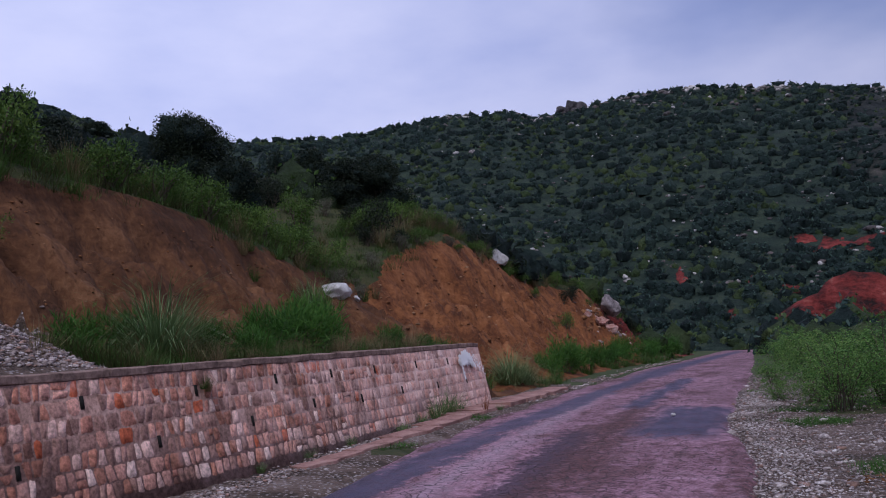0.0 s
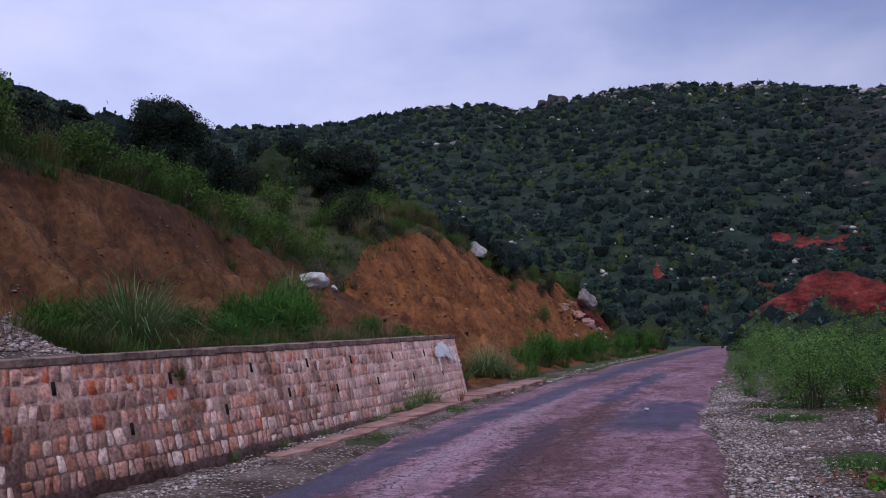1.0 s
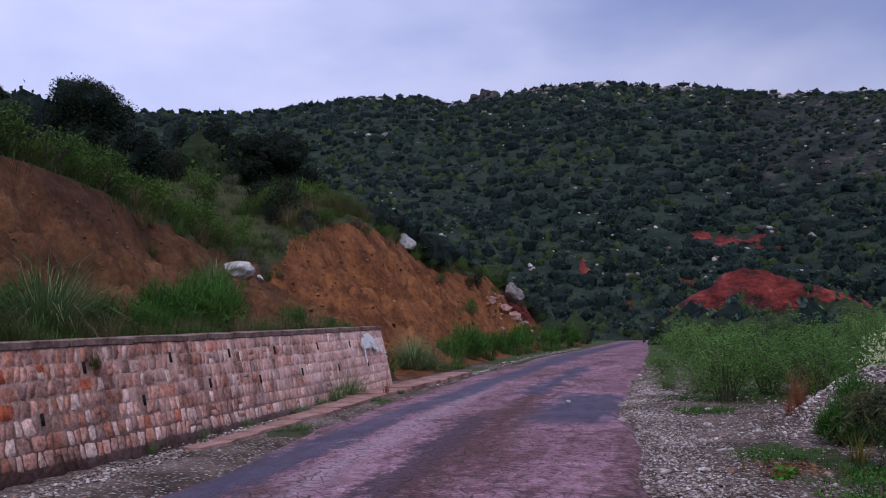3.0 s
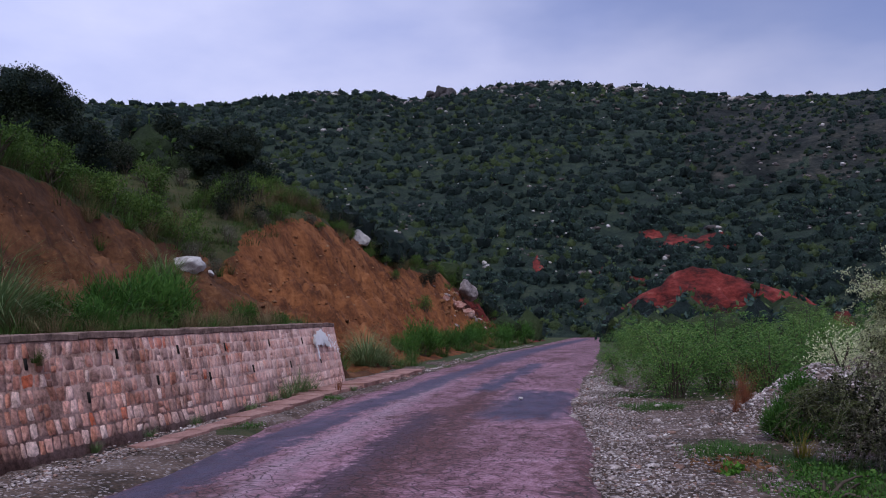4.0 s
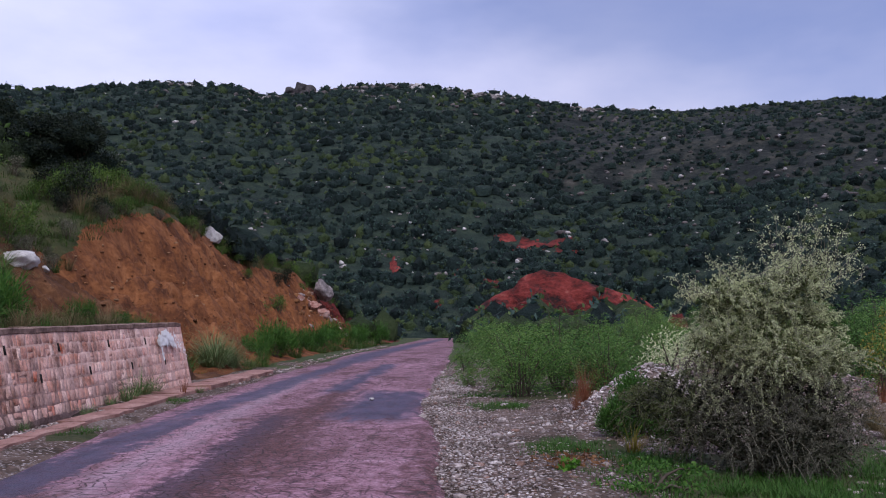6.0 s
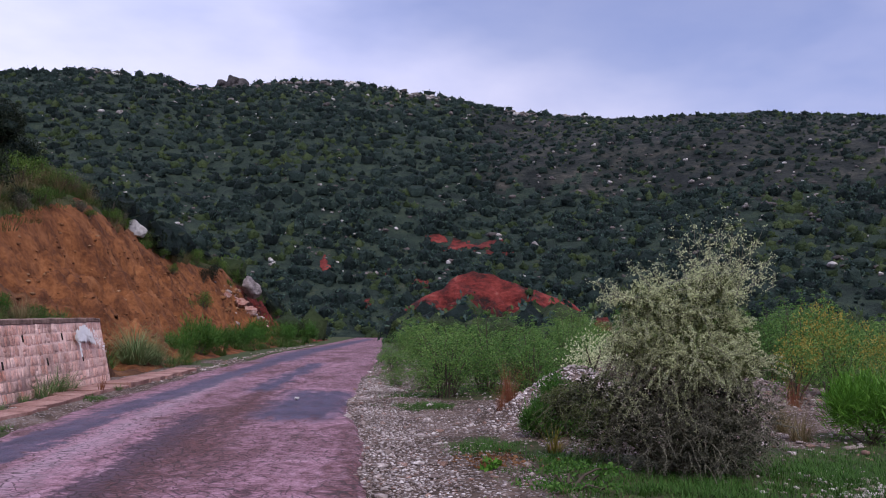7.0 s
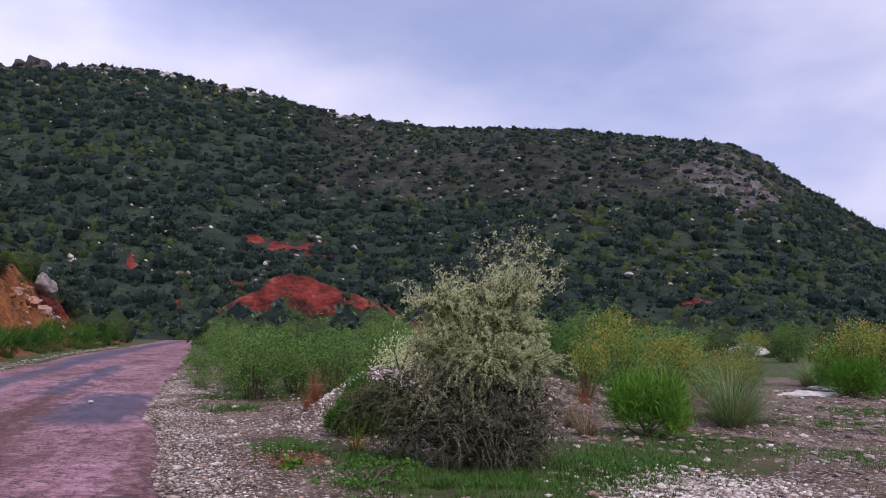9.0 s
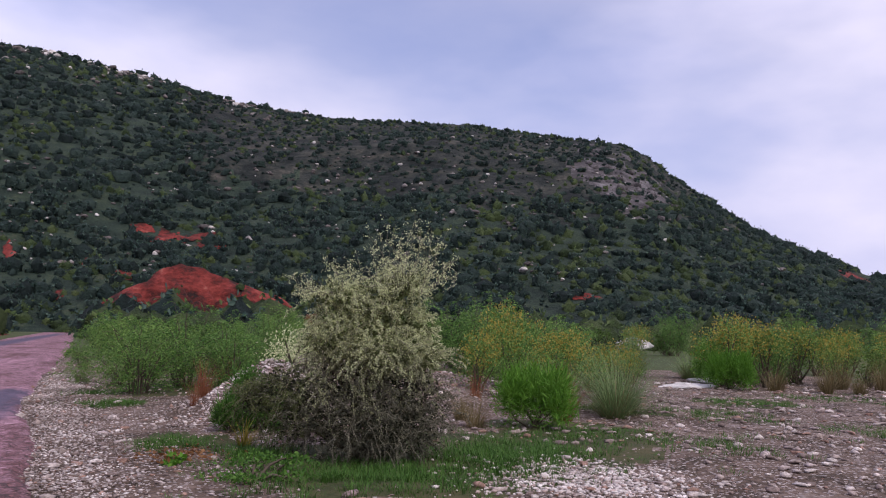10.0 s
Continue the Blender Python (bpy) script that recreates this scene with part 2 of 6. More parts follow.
M_LEAF_DARK = leafy("dark_evergreen_leaf", (0.007, 0.012, 0.007), (0.014, 0.022, 0.011), (0.026, 0.036, 0.016), 0.12)
M_LEAF_MID = leafy("mid_green_leaf", (0.028, 0.060, 0.012), (0.072, 0.130, 0.024), (0.15, 0.215, 0.044), 0.3)
M_LEAF_BRIGHT = leafy("bright_green_leaf", (0.040, 0.115, 0.012), (0.085, 0.215, 0.022), (0.155, 0.300, 0.045))
M_LEAF_BROOM = leafy("deep_green_broom_shoot", (0.024, 0.070, 0.012), (0.050, 0.130, 0.020), (0.105, 0.205, 0.036))
M_LEAF_FEATHER = leafy("feathery_green_leaf", (0.026, 0.070, 0.016), (0.102, 0.210, 0.046), (0.27, 0.385, 0.105), 0.28)
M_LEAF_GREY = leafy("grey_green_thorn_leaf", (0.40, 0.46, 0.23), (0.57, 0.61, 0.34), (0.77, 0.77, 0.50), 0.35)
M_LEAF_MIDTONE = leafy("midtone_olive_thorn_leaf", (0.25, 0.275, 0.145), (0.40, 0.42, 0.235), (0.60, 0.59, 0.375), 0.35)
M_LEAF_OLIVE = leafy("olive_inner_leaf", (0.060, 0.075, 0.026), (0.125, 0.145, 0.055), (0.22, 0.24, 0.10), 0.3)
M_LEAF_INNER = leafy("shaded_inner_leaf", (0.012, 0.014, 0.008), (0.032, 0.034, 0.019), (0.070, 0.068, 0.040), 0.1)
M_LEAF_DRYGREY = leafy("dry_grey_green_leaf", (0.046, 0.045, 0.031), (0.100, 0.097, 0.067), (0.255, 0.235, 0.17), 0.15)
M_LEAF_YELLOW = leafy("dull_yellow_flower", (0.18, 0.17, 0.03), (0.32, 0.26, 0.05), (0.44, 0.32, 0.09), 0.3)
M_GRASS = leafy("fresh_grass_blade", (0.030, 0.068, 0.012), (0.062, 0.128, 0.024), (0.125, 0.180, 0.050))
M_GRASS_SHORT = leafy("short_verge_grass_blade", (0.022, 0.062, 0.011), (0.050, 0.128, 0.020), (0.100, 0.180, 0.040))
M_GRASS_DULL = leafy("dull_olive_grass_blade", (0.035, 0.042, 0.014), (0.070, 0.078, 0.026), (0.130, 0.115, 0.050))
M_GRASS_DRY = leafy("dry_grass_blade", (0.09, 0.075, 0.03), (0.17, 0.135, 0.065), (0.27, 0.20, 0.11))
M_GRASS_GREY = leafy("grey_green_reed_blade", (0.075, 0.125, 0.045), (0.14, 0.21, 0.080), (0.23, 0.28, 0.13))
M_LITTER = leafy("fallen_brown_leaf", (0.10, 0.045, 0.02), (0.20, 0.095, 0.04), (0.30, 0.17, 0.085))
M_DRY_RED = leafy("rust_red_dry_stem", (0.13, 0.045, 0.02), (0.22, 0.08, 0.04), (0.30, 0.13, 0.07))
# blue of distance haze put into the dark hill shrub colours, M_BODY too
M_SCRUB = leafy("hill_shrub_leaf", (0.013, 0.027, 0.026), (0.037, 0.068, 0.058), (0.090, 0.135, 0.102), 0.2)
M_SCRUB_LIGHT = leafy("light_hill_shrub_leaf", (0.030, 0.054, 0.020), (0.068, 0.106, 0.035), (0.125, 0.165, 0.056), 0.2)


def bushy(name, a, b_, c, scale):
    """Bodies of far shrubs: a tone for each, broken by leaf clumps."""
    m, n, l, b = shader(name)
    g = n.new("ShaderNodeNewGeometry")
    f = noise_of(n, l, g.outputs["Position"], scale, 6.0, 0.7)
    r = ramp_of(n, [(0.15, a), (0.5, b_), (0.9, c)])
    l.new(calc(n, l, "ADD", calc(n, l, "MULTIPLY", g.outputs["Random Per Island"], 0.45), calc(n, l, "MULTIPLY", calc(n, l, "SUBTRACT", f, 0.22), 0.95)), r.inputs["Fac"])
    l.new(r.outputs["Color"], b.inputs["Base Color"])
    b.inputs["Roughness"].default_value = 0.8
    b.inputs["Specular IOR Level"].default_value = 0.15
    relief(n, l, b, f, 1.0, 0.8)
    return m


# hill shrub bodies darker than their leaf sprays: shadow put into the colour
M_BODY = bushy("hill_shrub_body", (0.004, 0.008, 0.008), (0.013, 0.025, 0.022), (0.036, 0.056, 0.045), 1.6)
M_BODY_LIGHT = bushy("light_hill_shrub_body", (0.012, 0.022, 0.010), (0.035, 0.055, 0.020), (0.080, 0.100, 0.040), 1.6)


def stone_paint(name, stops, far_bright=0.0):
    m, n, l, b = shader(name)
    g, o, tc = n.new("ShaderNodeNewGeometry"), n.new("ShaderNodeObjectInfo"), n.new("ShaderNodeTexCoord")
    k = calc(n, l, "FRACT", calc(n, l, "ADD", g.outputs["Random Per Island"], o.outputs["Random"]))
    r = ramp_of(n, stops)
    r.color_ramp.interpolation = "CONSTANT"
    l.new(k, r.inputs["Fac"])
    f = noise_of(n, l, g.outputs["Position"], 17.0, 7.0, 0.72)
    f2 = noise_of(n, l, g.outputs["Position"], 1.1, 3.0)
    tone = ramp_of(n, [(0.30, (0.30, 0.28, 0.27)), (0.48, (0.85, 0.82, 0.80)), (0.68, (1.5, 1.46, 1.44))])
    l.new(f, tone.inputs["Fac"])
    col = blend(n, l, 1.0, r.outputs["Color"], tone.outputs["Color"], "MULTIPLY")
    dirt = ramp_of(n, [(0.35, (0.55, 0.52, 0.5)), (0.6, (1, 1, 1))])
    l.new(f2, dirt.inputs["Fac"])
    col = blend(n, l, 1.0, col, dirt.outputs["Color"], "MULTIPLY")
    # far end (+y) brightened in the colour: a pale wash ragged by noise
    if far_bright:
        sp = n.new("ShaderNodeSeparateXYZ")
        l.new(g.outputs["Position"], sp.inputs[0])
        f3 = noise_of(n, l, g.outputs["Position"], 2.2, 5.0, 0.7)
        brightening = calc(n, l, "MULTIPLY", calc(n, l, "MULTIPLY", calc(n, l, "SUBTRACT", calc(n, l, "MULTIPLY", sp.outputs[1], 0.028), calc(n, l, "SUBTRACT", 0.76, f3)), 3.4, clamp=True), far_bright)
        col = blend(n, l, brightening, col, (0.74, 0.51, 0.46))
    l.new(col, b.inputs["Base Color"])
    b.inputs["Roughness"].default_value = 0.88
    b.inputs["Specular IOR Level"].default_value = 0.25
    relief(n, l, b, f, 0.7, 0.02)
    return m


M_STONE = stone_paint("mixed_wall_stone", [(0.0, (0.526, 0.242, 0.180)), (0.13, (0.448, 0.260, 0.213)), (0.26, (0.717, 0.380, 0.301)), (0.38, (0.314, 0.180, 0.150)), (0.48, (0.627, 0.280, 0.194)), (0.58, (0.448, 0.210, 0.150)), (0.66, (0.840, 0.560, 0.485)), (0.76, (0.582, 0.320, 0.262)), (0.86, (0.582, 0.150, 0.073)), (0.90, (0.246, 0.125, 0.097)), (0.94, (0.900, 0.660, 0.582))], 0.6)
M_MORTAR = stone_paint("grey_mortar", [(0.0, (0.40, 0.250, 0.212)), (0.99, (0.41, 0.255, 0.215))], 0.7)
M_PEBBLE = stone_paint("verge_pebble", [(0.0, (0.393, 0.328, 0.309)), (0.2, (0.262, 0.209, 0.200)), (0.4, (0.543, 0.482, 0.473)), (0.55, (0.337, 0.218, 0.182)), (0.7, (0.449, 0.382, 0.382)), (0.85, (0.206, 0.164, 0.155)), (0.93, (0.655, 0.601, 0.591))])
M_HILLSTONE = stone_paint("hill_boulder", [(0.0, (0.16, 0.14, 0.14)), (0.35, (0.27, 0.25, 0.25)), (0.6, (0.10, 0.09, 0.092)), (0.80, (0.60, 0.58, 0.58))])
M_PALE = stone_paint("pale_road_chip", [(0.0, (0.50, 0.44, 0.43)), (0.3, (0.62, 0.57, 0.57)), (0.55, (0.38, 0.30, 0.28)), (0.75, (0.72, 0.68, 0.68))])
M_CLOD = stone_paint("earth_clod", [(0.0, (0.20, 0.085, 0.036)), (0.3, (0.13, 0.055, 0.025)), (0.6, (0.25, 0.115, 0.05)), (0.9, (0.32, 0.19, 0.11))])


def road_surface():
    """Worn asphalt: pinkish dust over it, two dark tar bands, a dark square patch, brown mud and cracks."""
    m, n, l, b = shader("worn_red_dusted_asphalt")
    tc = n.new("ShaderNodeTexCoord")
    v = tc.outputs["Object"]
    sp = n.new("ShaderNodeSeparateXYZ")
    l.new(v, sp.inputs[0])
    x, y = sp.outputs[0], sp.outputs[1]
    stretch = n.new("ShaderNodeMapping")
    stretch.inputs["Scale"].default_value = (1.0, 0.45, 1.0)
    l.new(v, stretch.inputs["Vector"])
    broad, mid, fine = noise_of(n, l, stretch.outputs[0], 0.55, 4.0), noise_of(n, l, stretch.outputs[0], 2.6, 6.0, 0.65), noise_of(n, l, v, 26.0, 5.0, 0.7)
    dust = ramp_of(n, [(0.39, (0.045, 0.020, 0.024)), (0.455, (0.160, 0.072, 0.088)), (0.52, (0.310, 0.160, 0.205)), (0.61, (0.48, 0.30, 0.37))])
    rag = noise_of(n, l, v, 5.5, 7.0, 0.75)
    l.new(calc(n, l, "ADD", calc(n, l, "MULTIPLY", mid, 0.35), calc(n, l, "ADD", calc(n, l, "MULTIPLY", fine, 0.3), calc(n, l, "MULTIPLY", rag, 0.35))), dust.inputs["Fac"])
    streak_map = n.new("ShaderNodeMapping")
    streak_map.inputs["Scale"].default_value = (5.0, 0.5, 1.0)
    l.new(v, streak_map.inputs["Vector"])
    streak = noise_of(n, l, streak_map.outputs[0], 1.0, 5.0, 0.65)
    wob = calc(n, l, "ADD", calc(n, l, "MULTIPLY", calc(n, l, "SUBTRACT", calc(n, l, "ADD", calc(n, l, "MULTIPLY", mid, 0.6), calc(n, l, "MULTIPLY", streak, 0.5)), 0.55), 3.0), calc(n, l, "MULTIPLY", calc(n, l, "SUBTRACT", rag, 0.5), 2.6))

    def band(cx, slope, half, soft, y0, y1):
        """A lengthwise band round x = cx + slope * y, between y0 and y1."""
        c = calc(n, l, "ABSOLUTE", calc(n, l, "SUBTRACT", calc(n, l, "SUBTRACT", x, calc(n, l, "MULTIPLY", y, slope)), cx))
        e = calc(n, l, "SUBTRACT", half, calc(n, l, "ADD", c, calc(n, l, "MULTIPLY", wob, 0.45)))
        k = calc(n, l, "DIVIDE", e, soft, clamp=True)
        along = calc(n, l, "MULTIPLY", calc(n, l, "DIVIDE", calc(n, l, "SUBTRACT", calc(n, l, "ADD", y, wob), y0), 0.8, clamp=True), calc(n, l, "DIVIDE", calc(n, l, "SUBTRACT", y1, calc(n, l, "ADD", y, wob)), 0.8, clamp=True))
        return calc(n, l, "MULTIPLY", k, along)

    tar = ramp_of(n, [(0.32, (0.012, 0.011, 0.024)), (0.46, (0.030, 0.026, 0.056)), (0.58, (0.066, 0.054, 0.102)), (0.72, (0.17, 0.115, 0.165))])
    l.new(calc(n, l, "ADD", calc(n, l, "MULTIPLY", mid, 0.5), calc(n, l, "MULTIPLY", fine, 0.5)), tar.inputs["Fac"])
    mud = ramp_of(n, [(0.34, (0.026, 0.010, 0.010)), (0.5, (0.080, 0.028, 0.026)), (0.68, (0.19, 0.075, 0.068))])
    l.new(fine, mud.inputs["Fac"])
    col = dust.outputs["Color"]
    # brown mud where the surface has broken up
    pale_strip = band(-3.15, -0.07, 0.4, 0.4, -40.0, 24.0)
    col = blend(n, l, calc(n, l, "MULTIPLY", pale_strip, 0.55), col, (0.42, 0.30, 0.36))
    holes = calc(n, l, "MULTIPLY", calc(n, l, "SUBTRACT", calc(n, l, "ADD", calc(n, l, "MULTIPLY", broad, 0.55), calc(n, l, "MULTIPLY", mid, 0.45)), 0.515), 16.0, clamp=True)
    col = blend(n, l, calc(n, l, "MULTIPLY", holes, 0.8), col, mud.outputs["Color"])
    track = calc(n, l, "MULTIPLY", band(-2.05, -0.085, 0.40, 0.2, -40.0, 14.5), calc(n, l, "ADD", 0.3, calc(n, l, "MULTIPLY", rag, 1.2)), clamp=True)
    col = blend(n, l, track, col, (0.062, 0.036, 0.058))
    mudband = band(-2.0, -0.055, 0.55, 0.5, 4.0, 22.0)
    col = blend(n, l, calc(n, l, "MULTIPLY", mudband, 0.8), col, mud.outputs["Color"])
    side = calc(n, l, "MAXIMUM", band(-5.35, -0.03, 0.4, 0.25, 5.0, 20.0), band(-0.1, -0.035, 0.45, 0.4, -20.0, 15.0))
    col = blend(n, l, calc(n, l, "MULTIPLY", side, 0.8), col, mud.outputs["Color"])
    darks = None
    for args in ((-4.05, -0.055, 0.42, 0.16, -40.0, 14.0), (-4.82, 0.0, 0.45, 0.2, 13.2, 34.0), (-1.75, 0.0, 0.9, 0.4, 12.9, 18.9), (-3.15, 0.0, 0.4, 0.2, 17.8, 30.0), (-4.5, -0.01, 0.9, 0.5, 30.0, 120.0)):
        d = band(*args)
        darks = d if darks is None else calc(n, l, "MAXIMUM", darks, d)
    darks = calc(n, l, "MULTIPLY", darks, calc(n, l, "ADD", 0.15, calc(n, l, "MULTIPLY", rag, 1.45)), clamp=True)
    col = blend(n, l, darks, col, tar.outputs["Color"])
    # crazed cracks
    warp = n.new("ShaderNodeVectorMath")
    warp.operation = "MULTIPLY_ADD"
    wn_ = n.new("ShaderNodeTexNoise")
    wn_.inputs["Scale"].default_value = 2.2
    l.new(v, wn_.inputs["Vector"])
    l.new(wn_.outputs["Color"], warp.inputs[0])
    warp.inputs[1].default_value = (0.5, 0.5, 0.0)
    l.new(v, warp.inputs[2])
    vo = n.new("ShaderNodeTexVoronoi")
    vo.feature = "DISTANCE_TO_EDGE"
    vo.inputs["Scale"].default_value = 7.5
    l.new(warp.outputs[0], vo.inputs["Vector"])
    crack = calc(n, l, "MULTIPLY", calc(n, l, "SUBTRACT", 0.055, vo.outputs["Distance"]), 24.0, clamp=True)
    where = calc(n, l, "MULTIPLY", calc(n, l, "SUBTRACT", broad, 0.33), 7.0, clamp=True)
    crack = calc(n, l, "MULTIPLY", calc(n, l, "MULTIPLY", crack, where), calc(n, l, "SUBTRACT", 1.0, darks))
    col = blend(n, l, calc(n, l, "MULTIPLY", crack, 0.8), col, (0.035, 0.022, 0.022))
    l.new(col, b.inputs["Base Color"])
    rough = calc(n, l, "SUBTRACT", calc(n, l, "ADD", 0.62, calc(n, l, "MULTIPLY", fine, 0.3)), calc(n, l, "MULTIPLY", darks, 0.20))
    l.new(rough, b.inputs["Roughness"])
    b.inputs["Specular IOR Level"].default_value = 0.35
    h = calc(n, l, "SUBTRACT", calc(n, l, "ADD", calc(n, l, "MULTIPLY", fine, 0.35), mid), calc(n, l, "MULTIPLY", crack, 0.6))
    relief(n, l, b, h, 0.8, 0.035)
    return m


M_ROAD = road_surface()
# ---- the lie of the land ----
ROAD_Y = [-60, 0, 8, 11.5, 16, 24, 37, 55, 110, 176, 230, 300]
ROAD_L = [-4.6, -4.7, -4.95, -5.45, -5.85, -6.0, -6.05, -6.45, -8.3, -10.5, -17, -40]
ROAD_R = [0.2, 0.1, -0.2, -0.45, -0.95, -1.05, -1.15, -1.7, -3.5, -5.8, -12, -34]
CREST_Y = [-40, 5, 10, 16.5, 21, 24.8, 27.4, 32, 41, 46, 53, 60, 69, 90, 120]
CREST_D = [12.3, 12.3, 12.3, 12.3, 12.6, 12.8, 12.5, 12.5, 13.6, 13.2, 12.0, 11.6, 11.0, 13.0, 16.0]
CREST_Z = [5.2, 5.0, 4.85, 4.4, 3.75, 3.45, 4.45, 5.75, 5.55, 4.6, 4.35, 3.4, 1.5, 0.3, -0.6]
RIDGE_AZ = [-110, -70, -50, -46, -42, -35, -29, -25, -21.7, -16.6, -15.2, -12.5, -8.3, -4.2, 1.8, 7.2, 14.4, 23, 30, 33.7, 35.5, 37.4, 42.4, 49.5, 60, 110]
RIDGE_EL = [10, 15, 16.3, 15.0, 14.0, 13.9, 14.2, 14.7, 15.4, 15.4, 14.9, 15.1, 15.8, 15.95, 15.1, 14.1, 13.6, 13.5, 12.6, 12.15, 11.3, 9.75, 6.15, 3.2, 2.4, 2.0]
WALL_Y0, WALL_Y1, WALL_H = -8.0, 20.4, 1.42


def road_z(y):
    return -0.0165 * np.clip(np.asarray(y, float) - 38, 0, 140)


def ground_z(x, y):
    x, y = np.asarray(x, float), np.asarray(y, float)
    xl, xr = np.interp(y, ROAD_Y, ROAD_L), np.interp(y, ROAD_Y, ROAD_R)
    z = road_z(y)
    off = np.minimum(x - xl, xr - x)                       # inside the road: positive
    z = z - 0.07 * fold(off, -0.02, 0.12)
    z = z + 0.10 * fbm(x * 0.7, y * 0.7, 3, 5) * fold(-off, 0.0, 1.2) + 0.02 * fold(-off, 0.1, 0.8)
    # gravel heap behind the thorn bush
    z = z + 0.95 * np.exp(-((x - 4.9) / 1.7) ** 2 - ((y - 16.6) / 1.9) ** 2)
    z = z + 0.35 * np.exp(-((x - 7.0) / 2.5) ** 2 - ((y - 18.5) / 2.0) ** 2)
    # gravel heap between the thorn bush and the feathery shrubs
    z = z + 0.85 * np.exp(-((x - 2.75) / 0.95) ** 2 - ((y - 13.2) / 1.5) ** 2)
    # drain at the foot of the wall
    z = z - 0.30 * fold(x, -7.3, -7.1) * (1 - fold(x, -6.85, -6.55)) * (1 - fold(y, 13.0, 15.0))
    return z


def wall_x(z):
    return -7.05 - 0.232 * np.asarray(z, float)


def bank_z(d, y):
    d, y = np.asarray(d, float), np.asarray(y, float)
    a = fold(y, 20.3, 22.4)
    curve = np.clip(np.interp(y, ROAD_Y, ROAD_L) + 6.0, -60, 0)
    td = 9.6 * (1 - a) + (7.75 - curve) * a
    tz = 1.46 * (1 - a) + (road_z(y) + 0.12) * a
    cd, cz = np.interp(y, CREST_Y, CREST_D), np.interp(y, CREST_Y, CREST_Z)
    cd = cd + 1.2 * fbm(y * 0.35, 3.3, 3, 11)
    cd = np.maximum(cd, td + 1.0)
    t = np.clip((d - td) / (cd - td), 0, 1)
    low = tz - a * 0.22 * np.clip((td - d) / 0.7, 0, 1) + (1 - a) * (0.20 * (d - 9.6) * 0.25)
    face = tz + (cz - tz) * t ** 1.12
    rills = np.abs(fbm(y * 0.8 + d * 0.2, d * 0.5, 4, 21)) * -2.2 + 1.0 * fbm(y * 0.45, d * 0.5, 3, 31) + 0.75 * fbm(y * 2.6, d * 2.2, 4, 41)
    rills = rills - 0.9 * np.clip(0.10 - np.abs(fbm(y * 1.7, d * 1.4 + 0.5 * y, 3, 43)), 0, 1) / 0.10 * 0.35
    rills = rills * np.where(y > 23.5, 1.35, 1.0)
    face = face + rills * np.sin(np.pi * np.clip(t, 0, 1)) ** 0.6 * fold(cz - tz, 0.5, 2.0)
    rise = np.interp(y, [-40, 45, 62, 80, 120], [0.30, 0.30, 0.26, 0.10, -0.02])
    over = np.clip(d - cd, 0, None)
    up = cz + 0.28 * fold(over, 0, 0.4) + rise * np.minimum(over, 36) - 0.12 * np.clip(over - 36, 0, None)
    up = up + 1.1 * fbm(d * 0.16, y * 0.16, 4, 51) * fold(over, 0.0, 5.0)
    z = np.where(d < td, low, np.where(d < cd, face, up))
    z = z + 0.10 * fbm(d * 1.3, y * 1.3, 3, 61) + 0.75 * np.exp(-((d - 9.3) / 1.0) ** 2 - ((y - 7.0) / 1.5) ** 2)
    return np.where(y > 95, z - 0.25 * (y - 95), z), t, over, a


def hill_r(az):
    return np.interp(az, [-110, -50, -20, 10, 33, 42, 60, 110], [380, 360, 350, 330, 300, 310, 330, 330])


def hill_z(az, r):
    az, r = np.asarray(az, float), np.asarray(r, float)
    rr, rf = hill_r(az), np.interp(az, [-110, -12, 8, 20, 110], [140, 140, 135, 120, 120])
    top = 1.6 + rr * np.tan(np.radians(np.interp(az, RIDGE_AZ, RIDGE_EL)))
    foot = np.interp(az, [-20, 0, 25, 60], [-3.0, -3.0, -0.5, -0.5])
    s = np.clip((r - rf) / (rr - rf), 0, 1)
    z = foot + (top - foot) * (0.82 * s + 0.18 * s * s * (3 - 2 * s))
    ux, uy = r * np.sin(np.radians(az)), r * np.cos(np.radians(az))
    z = z + (fbm(ux / 60, uy / 60, 4, 71) * 16 + fbm(ux / 14, uy / 14, 3, 81) * 2.2) * np.sin(np.pi * s) ** 0.8 * np.clip(top / 60, 0.1, 1)
    z = z + fbm(ux / 9, uy / 9, 3, 91) * 1.6 * s
    z = np.where(r > rr, z - 0.30 * (r - rr), z)
    return np.where(r < rf, foot - (rf - r) * 0.5, z)


def hill_spot(az, el):
    """The place on the hillside seen from the road under these angles."""
    r = np.arange(120.0, 380.0, 0.5)
    e = np.degrees(np.arctan2(hill_z(np.full_like(r, az), r) - 1.6, r))
    k = int(np.argmax(e >= el)) if (e >= el).any() else int(np.argmax(e))
    return r[k] * math.sin(radians(az)), r[k] * math.cos(radians(az)), float(hill_z(az, r[k])), r[k]


def grid_faces(rows, cols, closed=False):
    i, j = np.meshgrid(np.arange(rows - 1), np.arange(cols if closed else cols - 1), indexing="ij")
    a, b = i * cols + j, i * cols + (j + 1) % cols
    return np.stack([a, b, b + cols, a + cols], -1).reshape(-1, 4)


